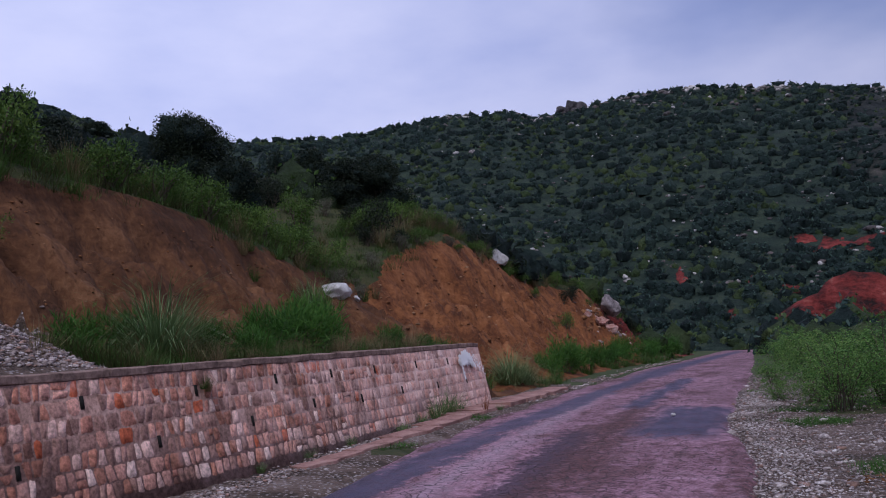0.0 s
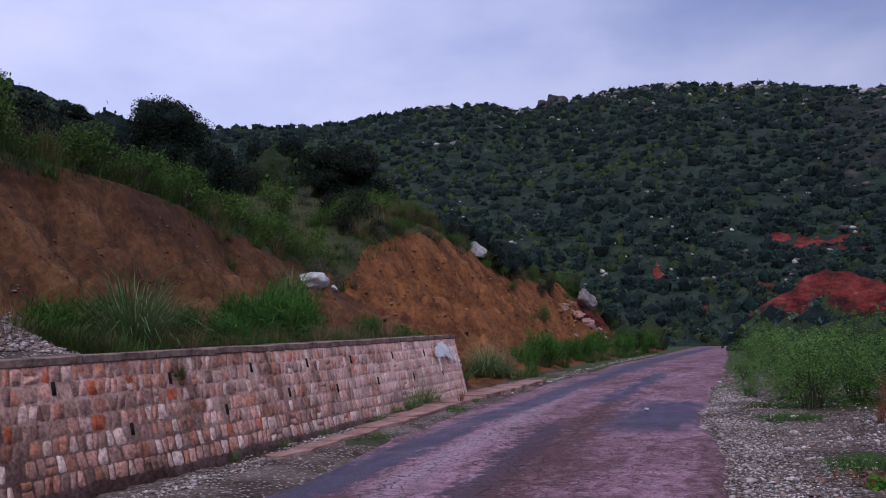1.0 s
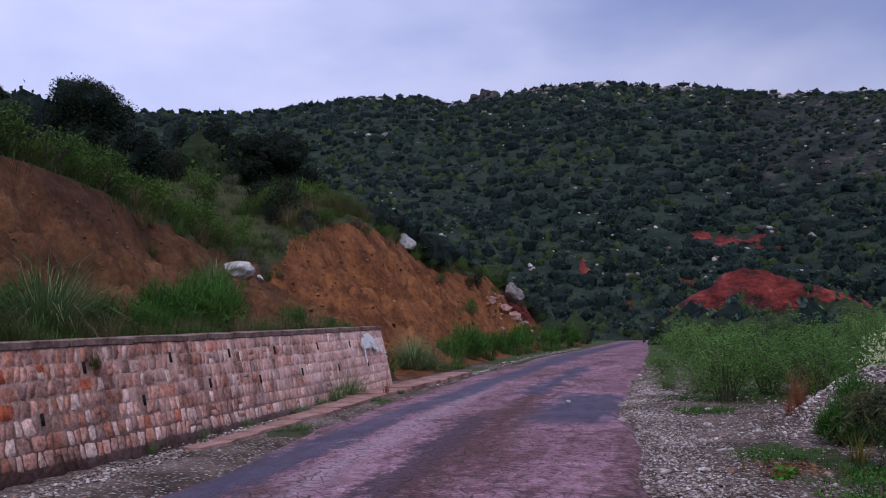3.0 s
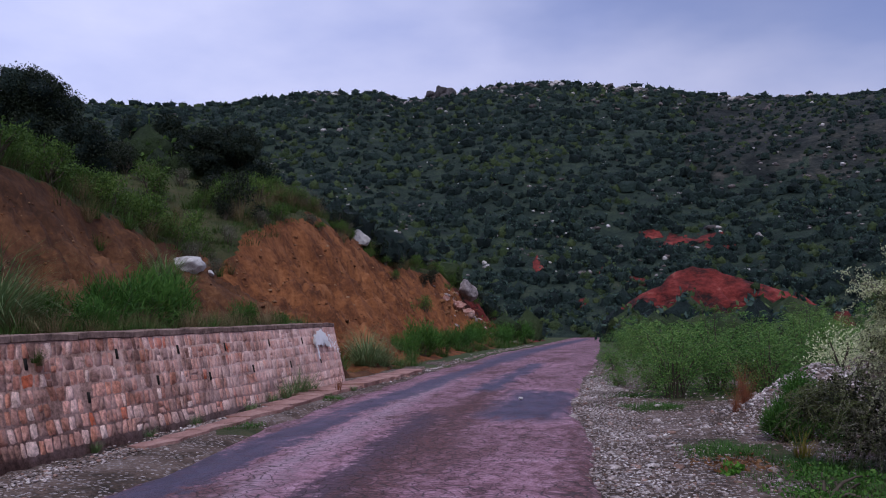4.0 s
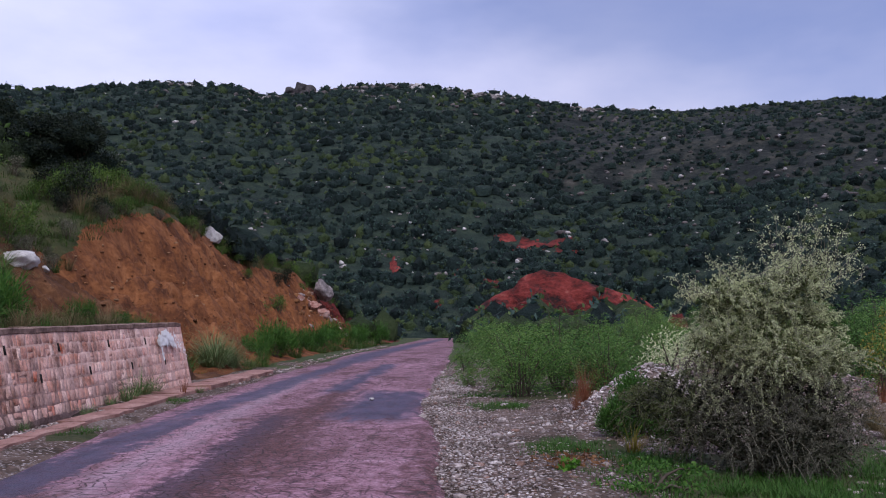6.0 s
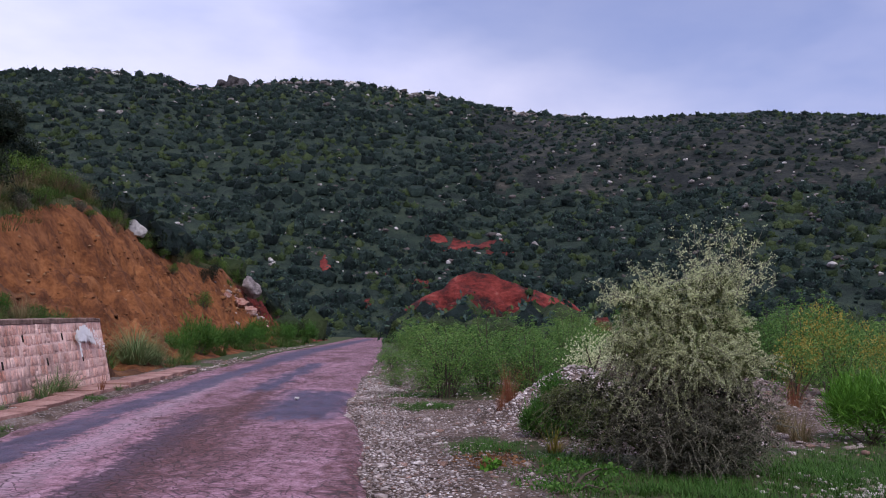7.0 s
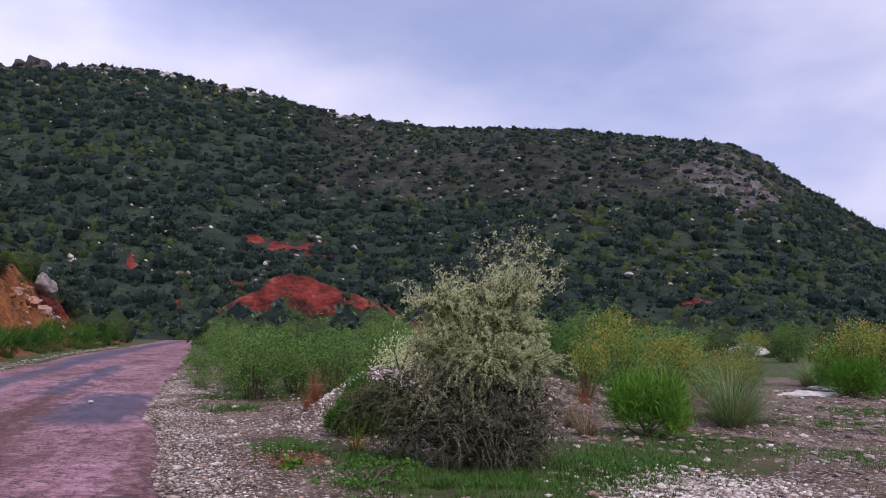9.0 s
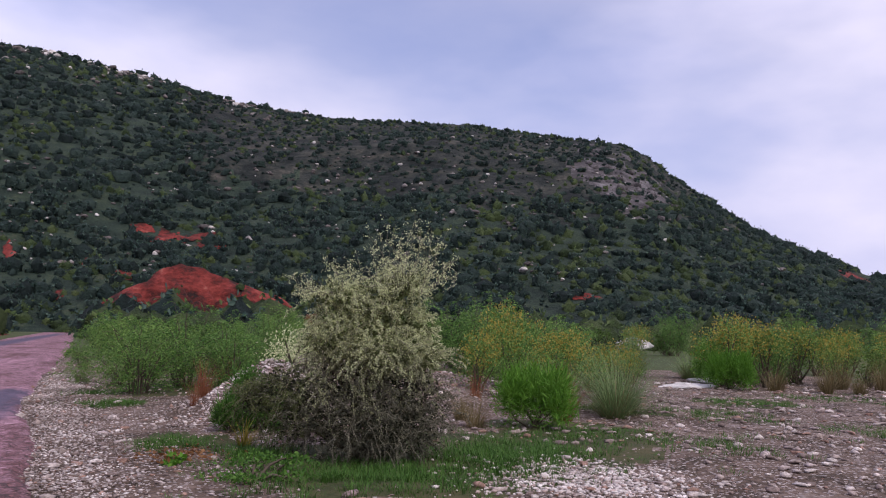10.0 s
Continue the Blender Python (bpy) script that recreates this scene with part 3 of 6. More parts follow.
# ground: one sheet out to the horizon
rad = np.concatenate([[0.02], np.geomspace(0.6, 60, 150), np.geomspace(63, 4200, 40)])
ang = np.linspace(0, 2 * np.pi, 420, endpoint=False)
gr, ga = np.meshgrid(rad, ang, indexing="ij")
gx, gy = gr * np.sin(ga), gr * np.cos(ga)
gv = np.stack([gx, gy, ground_z(gx, gy)], -1).reshape(-1, 3)
gf = grid_faces(len(rad), len(ang), True)[:, ::-1]
gc = gv[gf].mean(1)
spots = fbm(gc[:, 0] * 0.5, gc[:, 1] * 0.5, 3, 7)
green = np.zeros(len(gc), bool)
for px, py, pr in ((3.0, 8.1, 1.7), (4.6, 8.6, 1.4), (5.2, 9.3, 1.6), (1.0, 10.3, 0.7), (0.4, 15.5, 0.8), (2.4, 11.8, 0.6), (1.7, 18.4, 2.0), (9.0, 13.4, 0.9), (6.8, 10.2, 1.3), (13.0, 14.0, 1.0), (8.5, 22.0, 4.0), (5.0, 24.0, 4.0), (-5.6, 11.5, 0.5)):
    green |= np.hypot(gc[:, 0] - px, gc[:, 1] - py) + 2.2 * spots < pr
far = np.hypot(gc[:, 0], gc[:, 1]) + 16 * spots > 30
gm = np.where(far, 2, np.where(green, 1, 0))
gm = np.where((gc[:, 0] > -7.4) & (gc[:, 0] < -6.45 + 2.0 * spots) & (gc[:, 1] < 15) & (gc[:, 1] > 0), 3, gm)
ground = new("ground", mesh_np("ground", gv, gf, [M_GROUND, M_TURF, M_FAR, M_MUD], gm, True))
tagged(ground, "stony verge soil with grass patches running out to scrubland", "ground", "", "structure")

# road
ry = np.concatenate([np.arange(-60, 60, 0.4), np.arange(60, 300, 2.0)])
ru = np.linspace(0, 1, 25)
yy, uu = np.meshgrid(ry, ru, indexing="ij")
xl = np.interp(ry, ROAD_Y, ROAD_L) + 0.35 * fbm(ry * 0.9, 0 * ry, 4, 101)
xr = np.interp(ry, ROAD_Y, ROAD_R) + 0.40 * fbm(ry * 1.1, 0 * ry + 5, 4, 111)
xx = xl[:, None] * (1 - uu) + xr[:, None] * uu
edge = np.minimum(uu, 1 - uu)
zz = road_z(yy) + 0.012 * fold(edge, 0, 0.3) + 0.03 * fbm(xx * 0.9, yy * 0.5, 3, 121) - 0.09 * (edge < 0.001)
road = new("road", mesh_np("road", np.stack([xx, yy, zz], -1).reshape(-1, 3), grid_faces(len(ry), len(ru))[:, ::-1], [M_ROAD], None, True))
tagged(road, "narrow worn asphalt road with pinkish dust, cracks and dark tar patches", "road", "", "structure")

# roadside bank with its earth cut
by = np.concatenate([np.arange(-40, 2, 1.0), np.arange(2, 64, 0.12), np.arange(64, 118, 0.8)])
bd = np.concatenate([np.arange(0, 8.0, 0.09), np.arange(8.0, 14, 0.2), 14 + np.cumsum(np.geomspace(0.25, 2.6, 58))])
yy, dd = np.meshgrid(by, bd, indexing="ij")
start = np.where(yy < 20.35, 7.39, np.interp(yy, [20.35, 22.5, 26], [7.5, 7.4, 7.05])) - np.clip(np.interp(yy, ROAD_Y, ROAD_L) + 6.1, -60, 0) * (yy > 24)
dd = dd + start
bz, bt, bo, ba_ = bank_z(dd, yy)
bz[:, 0] = np.minimum(bz[:, 0], -0.3) * (by > 20.3) + (by <= 20.3) * 1.2
bv = np.stack([-dd, yy, bz], -1).reshape(-1, 3)
bf = grid_faces(len(by), len(bd))
bq = bf[:, 0]
t_, o_, a_ = bt.ravel()[bq], bo.ravel()[bq], ba_.ravel()[bq]
wob = fbm(bv[bq, 0] * 0.8, bv[bq, 1] * 0.8, 4, 131)
bm_ = np.where((o_ + 1.2 * wob > 0.12) & (o_ > 0.02), 1, 0)
bm_ = np.where((t_ <= 0.0) & (a_ < 0.5), np.where(wob > 0.02, 1, 2), bm_)
heap_ = (((-bv[bq, 0] - 9.0) / 1.5) ** 2 + ((bv[bq, 1] - 7.0) / 2.4) ** 2 + 2.5 * wob < 1.0) & (a_ < 0.5)
bm_ = np.where((bm_ == 0) & (bv[bq, 1] + 3.0 * wob > 23.6), 4, bm_)
bm_ = np.where(heap_, 3, bm_)
bm_ = np.where((bm_ == 4) & (bv[bq, 1] + 8.0 * wob > 54.0), 5, bm_)
bank = new("bank", mesh_np("bank", bv, bf, [M_EARTH, M_TURF, M_EARTH_DARK, M_GROUND, M_EARTH_ORANGE, M_MOUND], bm_, True))
tagged(bank, "roadside hillside bank with a raw red-brown earth cut", "bank", "", "structure")

# far hillside
ha = np.arange(-110, 110.01, 0.4)
hr = np.concatenate([np.arange(100, 250, 2.4), np.arange(250, 420, 4.0)])
rr, aa = np.meshgrid(hr, ha, indexing="ij")
hz = hill_z(aa, rr)
hv = np.stack([rr * np.sin(np.radians(aa)), rr * np.cos(np.radians(aa)), hz], -1).reshape(-1, 3)
hf = grid_faces(len(hr), len(ha))[:, ::-1]
hc = hv[hf].mean(1)
caz, crr = np.degrees(np.arctan2(hc[:, 0], hc[:, 1])), np.hypot(hc[:, 0], hc[:, 1])
cel = np.degrees(np.arctan2(hc[:, 2] - 1.6, crr))
rough_ = fbm(hc[:, 0] / 7, hc[:, 1] / 7, 3, 141)
hm = np.zeros(len(hc), int)
cliff = ((caz - 33.6) / 3.0) ** 2 + ((cel - 9.6 + 0.5 * (caz - 33.6)) / 1.6) ** 2 + 3.5 * rough_ < 1.0
hm = np.where((cel + 6 * rough_ > 9.3 - 0.05 * caz) & (caz > 4), 3, hm)
hm = np.where(cliff, 2, hm)
hill = new("hill", mesh_np("hill", hv, hf, [M_HILL, M_MOUND, M_CRAG, M_UPPER], hm, True))
tagged(hill, "scrub-covered hillside with red soil scars and grey rock", "hill", "", "structure")


def scar(az0, el0, wa, we, seed):
    """A ragged patch of bare red soil lying on the hillside."""
    r0 = hill_spot(az0, el0)[3]
    e1, e2 = hill_spot(az0, el0 - we)[3], hill_spot(az0, el0 + we)[3]
    az, r = np.linspace(az0 - 1.5 * wa, az0 + 1.5 * wa, 70), np.linspace(r0 - 1.5 * max(r0 - e1, 2.0), r0 + 1.5 * max(e2 - r0, 2.0), 50)
    rr_, aa_ = np.meshgrid(r, az, indexing="ij")
    x, y = rr_ * np.sin(np.radians(aa_)), rr_ * np.cos(np.radians(aa_))
    z = hill_z(aa_, rr_) + 0.18 + 0.5 * fbm(x / 3, y / 3, 3, seed)
    f = grid_faces(len(r), len(az))[:, ::-1]
    q = f[:, 0]
    u, v_ = (aa_.ravel()[q] - az0) / wa, (rr_.ravel()[q] - r0) / max((e2 - e1) / 2, 2.0)
    ok = u ** 2 + v_ ** 2 + 4.5 * fbm(x.ravel()[q] / 1.6, y.ravel()[q] / 3.0, 4, seed + 3) < 0.75
    me = mesh_np("red_scar", np.stack([x, y, z], -1).reshape(-1, 3), f[ok], [M_MOUND], None, True)
    return tagged(new("red_scar", me), "bare red soil scar on the hillside", "soil", "", "structure")


for k, spot in enumerate(((4.0, 5.0, 2.1, 0.34), (1.6, 5.35, 0.7, 0.3), (-6.0, 3.3, 0.45, 0.6), (-1.5, 3.0, 0.5, 0.3), (0.6, 2.3, 0.6, 0.3), (-3.6, 0.9, 0.9, 0.4), (5.8, 4.55, 0.9, 0.25), (31.5, 1.8, 1.6, 0.22), (48.2, 3.3, 1.1, 0.3))):
    scar(*spot, 700 + 10 * k)


def earth_mound(label, az0, az1, el_pts, r_top, r_front, seed, cover=0.0):
    """A heap of red clay: front slope, crest and falling back, with slumps, slanting gullies and turf patches."""
    az = np.linspace(az0, az1, 160)
    s = np.linspace(-1, 1, 90)
    ss, aa = np.meshgrid(s, az, indexing="ij")
    r = r_top + np.where(ss < 0, ss * r_front, ss * r_front * 0.9)
    el = np.interp(aa, [p[0] for p in el_pts], [p[1] for p in el_pts])
    top = r_top * np.tan(np.radians(el)) + 1.6
    ux, uy = r * np.sin(np.radians(aa)), r * np.cos(np.radians(aa))
    base = -4.0
    prof = 1 - np.abs(ss) ** 0.92
    z = base + (top - base) * np.clip(prof, 0, 1)
    flank = np.clip(1 - np.abs(ss), 0, 1) * np.clip(np.abs(ss) * 5, 0.1, 1)
    gully = np.abs(fbm((ux + 0.55 * uy) / 5.5, (uy - 0.3 * ux) / 14.0, 3, seed + 5))
    z = z + (fbm(ux / 9, uy / 9, 4, seed) * 4.2 - np.clip(0.14 - gully, 0, 1) * 24.0 + fbm(ux / 1.8, uy / 1.8, 3, seed + 9) * 2.2 - np.abs(fbm((ux + 0.9 * uy) / 2.2, uy / 8.0, 3, seed + 21)) * 3.4) * flank
    v = np.stack([ux, uy, z], -1).reshape(-1, 3)
    f = grid_faces(len(s), len(az))[:, ::-1]
    c = v[f].mean(1)
    patch = fbm(c[:, 0] / 4.5, c[:, 1] / 9.0, 4, seed + 13) + 0.5 * fbm(c[:, 0], c[:, 1] / 2, 2, seed + 17)
    turfy = (patch > 0.23 - cover) & (ss.ravel()[f[:, 0]] < -0.12) | (ss.ravel()[f[:, 0]] > 0.25)
    me = mesh_np("red_mound", v, f, [M_MOUND, M_TURF], turfy.astype(int), True)
    return tagged(new("red_mound", me), label, "earth mound", "", "structure")


red_mound = earth_mound("bare bright red clay mound with eroded gullies", -1.8, 13.6, [(-1.8, -2.5), (-1.2, -0.4), (-0.6, 0.6), (0.2, 1.2), (1.0, 1.85), (2.2, 2.2), (2.6, 2.8), (3.1, 3.2), (4.2, 3.5), (5.5, 3.3), (7.7, 2.5), (10.1, 1.7), (10.7, 1.4), (11.9, 0.6), (13.6, -1.5)], 112.0, 26.0, 151)
earth_mound("small hump of bare red clay", 11.8, 14.6, [(11.8, -2), (12.7, 0.3), (13.4, 0.35), (14.6, -2)], 60.0, 8.0, 171)


# ---- rocks ----
def rock_piece(rng, sub=2, rough=0.35, flat=1.0):
    b = bmesh.new()
    bmesh.ops.create_icosphere(b, subdivisions=sub, radius=1.0)
    off = Vector(rng.uniform(-50, 50, 3))
    cuts = [(Vector(rng.normal(size=3)).normalized(), rng.uniform(0.55, 0.9)) for _ in range(9)]
    for v in b.verts:
        c = v.co.copy()
        for nrm, dist in cuts:
            k = c.dot(nrm)
            if k > dist:
                c -= nrm * (k - dist)
        c *= 1 + rough * (noise.fractal(c * 1.3 + off, 0.8, 2.0, 4) * 0.5)
        c.z *= flat
        v.co = c
    vs = np.array([v.co[:] for v in b.verts])
    b.verts.index_update()
    fs = np.array([[v.index for v in f.verts] for f in b.faces])
    b.free()
    return vs, fs


def boulder(label, place, size, seed, mat):
    rng = np.random.default_rng(seed)
    v, f = rock_piece(rng, 4, 0.45)
    ob = new("boulder", mesh_np("boulder", v * np.array(size) / 2, f, [mat]))
    ob.location = place
    ob.rotation_euler = (0, 0, rng.uniform(0, 6.28))
    return tagged(ob, label, "boulder", "boulders on the bank")


BANK_D, BANK_Y = np.arange(6.0, 62.0, 0.1), np.arange(-2.0, 116.0, 0.2)
BANK_H = bank_z(*np.meshgrid(BANK_D, BANK_Y, indexing="ij"))[0]
LAND_X, LAND_Y = np.arange(-30.0, 60.0, 0.12), np.arange(-1.0, 70.0, 0.12)
LAND_H = ground_z(*np.meshgrid(LAND_X, LAND_Y, indexing="ij"))


def sampled(grid, us, vs, u, v):
    """The height of a regular grid between its points."""
    a, b = (u - us[0]) / (us[1] - us[0]), (v - vs[0]) / (vs[1] - vs[0])
    i, j = min(max(int(a), 0), len(us) - 2), min(max(int(b), 0), len(vs) - 2)
    a, b = min(max(a - i, 0.0), 1.0), min(max(b - j, 0.0), 1.0)
    return float((grid[i, j] * (1 - a) + grid[i + 1, j] * a) * (1 - b) + (grid[i, j + 1] * (1 - a) + grid[i + 1, j + 1] * a) * b)


def on_bank(d, y):
    return sampled(BANK_H, BANK_D, BANK_Y, d, y)


def on_ground(x, y):
    if -30 < x < 59 and -1 < y < 69:
        return sampled(LAND_H, LAND_X, LAND_Y, x, y)
    return float(ground_z(x, y))


def scattered_rocks(name, label, category, spots_, mat, seed, kinds=10, sub=1):
    """Many stones in one mesh: rows of x, y, z, size x, size y, size z."""
    rng = np.random.default_rng(seed)
    protos = [rock_piece(rng, sub, 0.75) for _ in range(kinds)]
    out = []
    for x, y, z, sx, sy, sz in spots_:
        v, f = protos[rng.integers(kinds)]
        a = rng.uniform(0, 6.28)
        v = v * np.array((sx, sy, sz)) * 0.5
        v = np.stack([v[:, 0] * math.cos(a) - v[:, 1] * math.sin(a), v[:, 0] * math.sin(a) + v[:, 1] * math.cos(a), v[:, 2]], -1)
        out.append((v + np.array((x, y, z)), f))
    v, f = joined(out)
    return tagged(new(name, mesh_np(name, v, f, [mat])), label, category, "", "stuff")
# ---- boulders and stones ----
boulder("large white limestone boulder lying on the earth cut", (-12.1, 21.4, on_bank(12.1, 21.4) + 0.08), (0.98, 0.8, 0.68), 3, M_ROCK)
boulder("small white stone beside the boulder", (-12.05, 22.6, on_bank(12.05, 22.6) + 0.03), (0.3, 0.24, 0.2), 4, M_ROCK)
boulder("white limestone boulder on the crest of the cut", (-13.55, 41.0, 5.8), (1.22, 1.1, 1.05), 5, M_ROCK)
boulder("grey limestone boulder above the road bend", (-10.35, 54.0, 3.45), (1.6, 1.4, 1.5), 6, M_GREYROCK)
boulder("pale flat boulder among the grass", (27.0, 38.4, 0.45), (2.6, 1.8, 1.1), 7, M_ROCK)
boulder("flat pale rock slab lying in gravel", (14.4, 17.9, 0.04), (2.2, 1.2, 0.22), 8, M_ROCK)
boulder("flat pale rock slab lying in gravel", (16.4, 19.5, 0.05), (1.6, 0.9, 0.25), 9, M_ROCK)
boulder("small white stone lying on the road", (-2.07, 16.45, float(road_z(16.45)) + 0.05), (0.14, 0.10, 0.06), 14, M_ROCK)
boulder("white stone high on the bank", (-17.5, 48.5, on_bank(17.5, 48.5) + 0.7), (0.7, 0.5, 0.45), 12, M_ROCK)

rng = np.random.default_rng(11)
rows, pale = [], []
for k in range(260):                                       # rubble on the red nose of the cut
    y = rng.uniform(49, 64)
    d = np.interp(y, [49, 64], [11.4, 8.8]) + rng.normal() * 0.6
    s = 0.10 + 0.5 * rng.random() ** 2.5
    (pale if rng.random() < 0.3 else rows).append((-d, y, on_bank(d, y) + s * 0.1, s * rng.uniform(1.0, 1.8), s * rng.uniform(0.7, 1.3), s * rng.uniform(0.5, 1.0)))
scattered_rocks("rubble", "broken red rock rubble on the nose of the cut", "rubble", rows, M_CLOD, 12, 10, 1)
scattered_rocks("pale_rubble", "broken pale pinkish rock on the nose of the cut", "rubble", pale, M_PEBBLE, 18, 10, 1)

for k, (y, off, size) in enumerate(((50.5, 0.1, 0.7), (51.6, -0.4, 1.0), (52.4, 0.3, 0.6), (53.3, -0.2, 1.2), (54.6, 0.1, 0.9), (55.2, -0.5, 0.6), (56.4, -0.1, 1.1), (57.8, 0.2, 0.8), (58.6, -0.4, 1.0), (60.2, 0.0, 0.8), (61.5, -0.3, 0.9))):
    d = float(np.interp(y, [49, 64], [11.2, 8.8])) + off
    boulder("broken pinkish-white rock on the red nose of the cut", (-d, y, on_bank(d, y) + 0.12 * size), (size, size * 0.8, size * 0.6), 60 + k, M_NOSE)

rows = []
for k in range(5200):                                       # clods on the earth cut
    y = rng.uniform(6, 50)
    td = 9.7 if y < 21 else 7.9
    d = rng.uniform(td, np.interp(y, CREST_Y, CREST_D))
    s = (0.02 + 0.11 * rng.random() ** 4) * (1.3 if y > 23 else 0.6)
    rows.append((-d, y, on_bank(d, y), s * rng.uniform(1, 2), s, s * 0.7))
scattered_rocks("clod", "loose clods and stones on the red earth cut", "clods", rows, M_CLOD, 13, 8, 1)

def on_grass(x, y):
    return min(math.hypot(x - 2.9, y - 7.9) / 0.95, math.hypot(x - 4.4, y - 8.5) / 0.8, math.hypot(x - 5.2, y - 9.3) / 0.7) < rng.uniform(0.7, 1.3)


rows = []
for k in range(9500):                                      # pebbles of the verge
    y = 5.5 + 22 * rng.random() ** 1.7
    xr_ = np.interp(y, ROAD_Y, ROAD_R)
    x = xr_ - 0.25 + abs(rng.normal()) * (0.75 if rng.random() < 0.5 else 6.0)
    if x > y * 1.35 + 1 or on_grass(x, y):
        continue
    s = 0.016 + 0.05 * rng.random() ** 2.4
    if rng.random() < 0.02:
        s = rng.uniform(0.07, 0.15)
    rows.append((x, y, on_ground(x, y) + s * 0.15, s * rng.uniform(1, 2.0), s * rng.uniform(0.7, 1.1), s * rng.uniform(0.3, 0.8)))
for k in range(8500):                                      # stones of the flat beyond the thorn bush
    x, y = rng.uniform(3.6, 20), rng.uniform(5.6, 20)
    if fbm(x * 0.6, y * 0.6, 3, 17) < -0.03 - 0.15 * rng.random() or on_grass(x, y):
        continue
    s = 0.022 + 0.13 * rng.random() ** 4
    rows.append((x, y, on_ground(x, y) + s * 0.15, s * rng.uniform(1, 2.0), s * rng.uniform(0.7, 1.1), s * rng.uniform(0.3, 0.75)))
spill = []
for k in range(2600):                                      # pale stone spread nearest the flat
    x, y = 4.9 + rng.normal() * 0.55, 7.3 + rng.normal() * 0.6
    s = 0.016 + 0.05 * rng.random() ** 2
    spill.append((x, y, on_ground(x, y) + s * 0.15, s * 1.4, s, s * 0.6))
for k in range(900):                                       # heap
    x, y = 4.6 + rng.normal() * 1.3, 16.2 + rng.normal() * 1.4
    s = 0.03 + 0.09 * rng.random() ** 2
    rows.append((x, y, on_ground(x, y) + s * 0.15, s * 1.3, s, s * 0.7))
for k in range(2600):                                      # the heap beside the thorn bush
    x, y = 2.5 + rng.normal() * 0.75, 12.9 + rng.normal() * 1.1
    s = 0.018 + 0.06 * rng.random() ** 2.5
    (spill if rng.random() < 0.6 else rows).append((x, y, on_ground(x, y) + s * 0.15, s * 1.4, s, s * 0.65))
pale = spill
for k in range(5200):                                      # pale chips along the broken road edge
    y = 6.5 + 16 * rng.random() ** 1.3
    x = np.interp(y, ROAD_Y, ROAD_R) + rng.uniform(-0.25, 0.3) + abs(rng.normal()) * 0.45
    s = 0.010 + 0.026 * rng.random() ** 2
    pale.append((x, y, on_ground(x, y) + 0.03 + s * 0.1, s * rng.uniform(1, 1.9), s, s * 0.55))
scattered_rocks("road_chips", "pale stone chips along the broken road edge", "gravel", pale, M_PALE, 17, 12, 1)
scattered_rocks("gravel", "loose pale pinkish-grey gravel on the verge", "gravel", rows, M_PEBBLE, 14, 12, 1)

rows = []
for k in range(3200):                                      # gravel strip before the wall
    y = rng.uniform(3, 17.5)
    x = np.interp(y, [3, 11, 17.5], [-5.5, -6.25, -6.75]) + rng.normal() * np.interp(y, [3, 17.5], [0.17, 0.10])
    s = 0.018 + 0.045 * rng.random() ** 2
    rows.append((x, y, on_ground(x, y) + s * 0.2, s * 1.4, s, s * 0.6))
for k in range(2200):                                      # gravel tipped on the terrace
    y, d = 7.0 + rng.normal() * 1.3, 8.0 + abs(rng.normal()) * 1.1
    s = 0.03 + 0.06 * rng.random() ** 2
    rows.append((-d, y, on_bank(d, y) + s * 0.15, s * 1.4, s, s * 0.7))
for k in range(700):
    y = rng.uniform(20, 60)
    x = np.interp(y, ROAD_Y, ROAD_L) - abs(rng.normal()) * 0.3
    s = 0.03 + 0.07 * rng.random() ** 2
    rows.append((x, y, float(road_z(y)) + 0.03, s * 1.5, s, s * 0.6))
scattered_rocks("roadside_gravel", "grey gravel along the drain and on the terrace", "gravel", rows, M_PEBBLE, 15, 12, 1)

rows = []
for k in range(3000):                                       # outcrops over the hillside
    az, el = rng.uniform(-50, 50), rng.uniform(2.5, 15.5)
    if el > np.interp(az, RIDGE_AZ, RIDGE_EL) - 0.1 or (rng.random() > 0.25 + 0.75 * (vnoise(az / 2.2, el * 1.3, 3) > 0.62)):
        continue
    x, y, z, r = hill_spot(az, el)
    s = rng.uniform(0.35, 0.95) * (1.8 if rng.random() < 0.08 else 1.0)
    rows.append((x, y, z + s * 0.15, s * 1.5, s, s * 0.9))
for az in np.arange(-24, 12, 0.16):                        # broken rock along the ridge
    if vnoise(az * 0.7, 2.2, 9) > 0.42:
        r = float(hill_r(az)) - rng.uniform(0, 8)
        s = rng.uniform(1.2, 3.4)
        rows.append((r * math.sin(radians(az)), r * math.cos(radians(az)), float(hill_z(az, r)) + 0.2, s * 1.5, s, s * 0.75))
for az, el, s in ((19.6, 11.4, 3.0), (16.0, 11.0, 2.6), (14.0, 11.8, 4.0), (28.5, 12.2, 2.2), (26.5, 5.6, 3.2), (22.5, 7.3, 2.6), (24.0, 7.4, 2.2), (27.5, 3.4, 2.6), (27.8, 3.9, 2.0), (5.5, 5.6, 3.2), (-0.9, 4.6, 3.4), (8.5, 5.0, 2.4), (-3.0, 2.9, 2.4), (-2.0, 5.9, 3.0), (-4.0, 5.6, 2.4), (46.5, 4.0, 3.0), (44.3, 4.6, 2.4), (43.8, 3.7, 2.2)):
    x, y, z, r = hill_spot(az, el)
    for j in range(3):
        q = s * rng.uniform(0.3, 0.7) * (0.6 if el > 10 else 0.9)
        rows.append((x + rng.normal() * s * 0.35, y + rng.normal() * s * 0.35, z + q * 0.3, q * 1.7, q, q * 0.9))
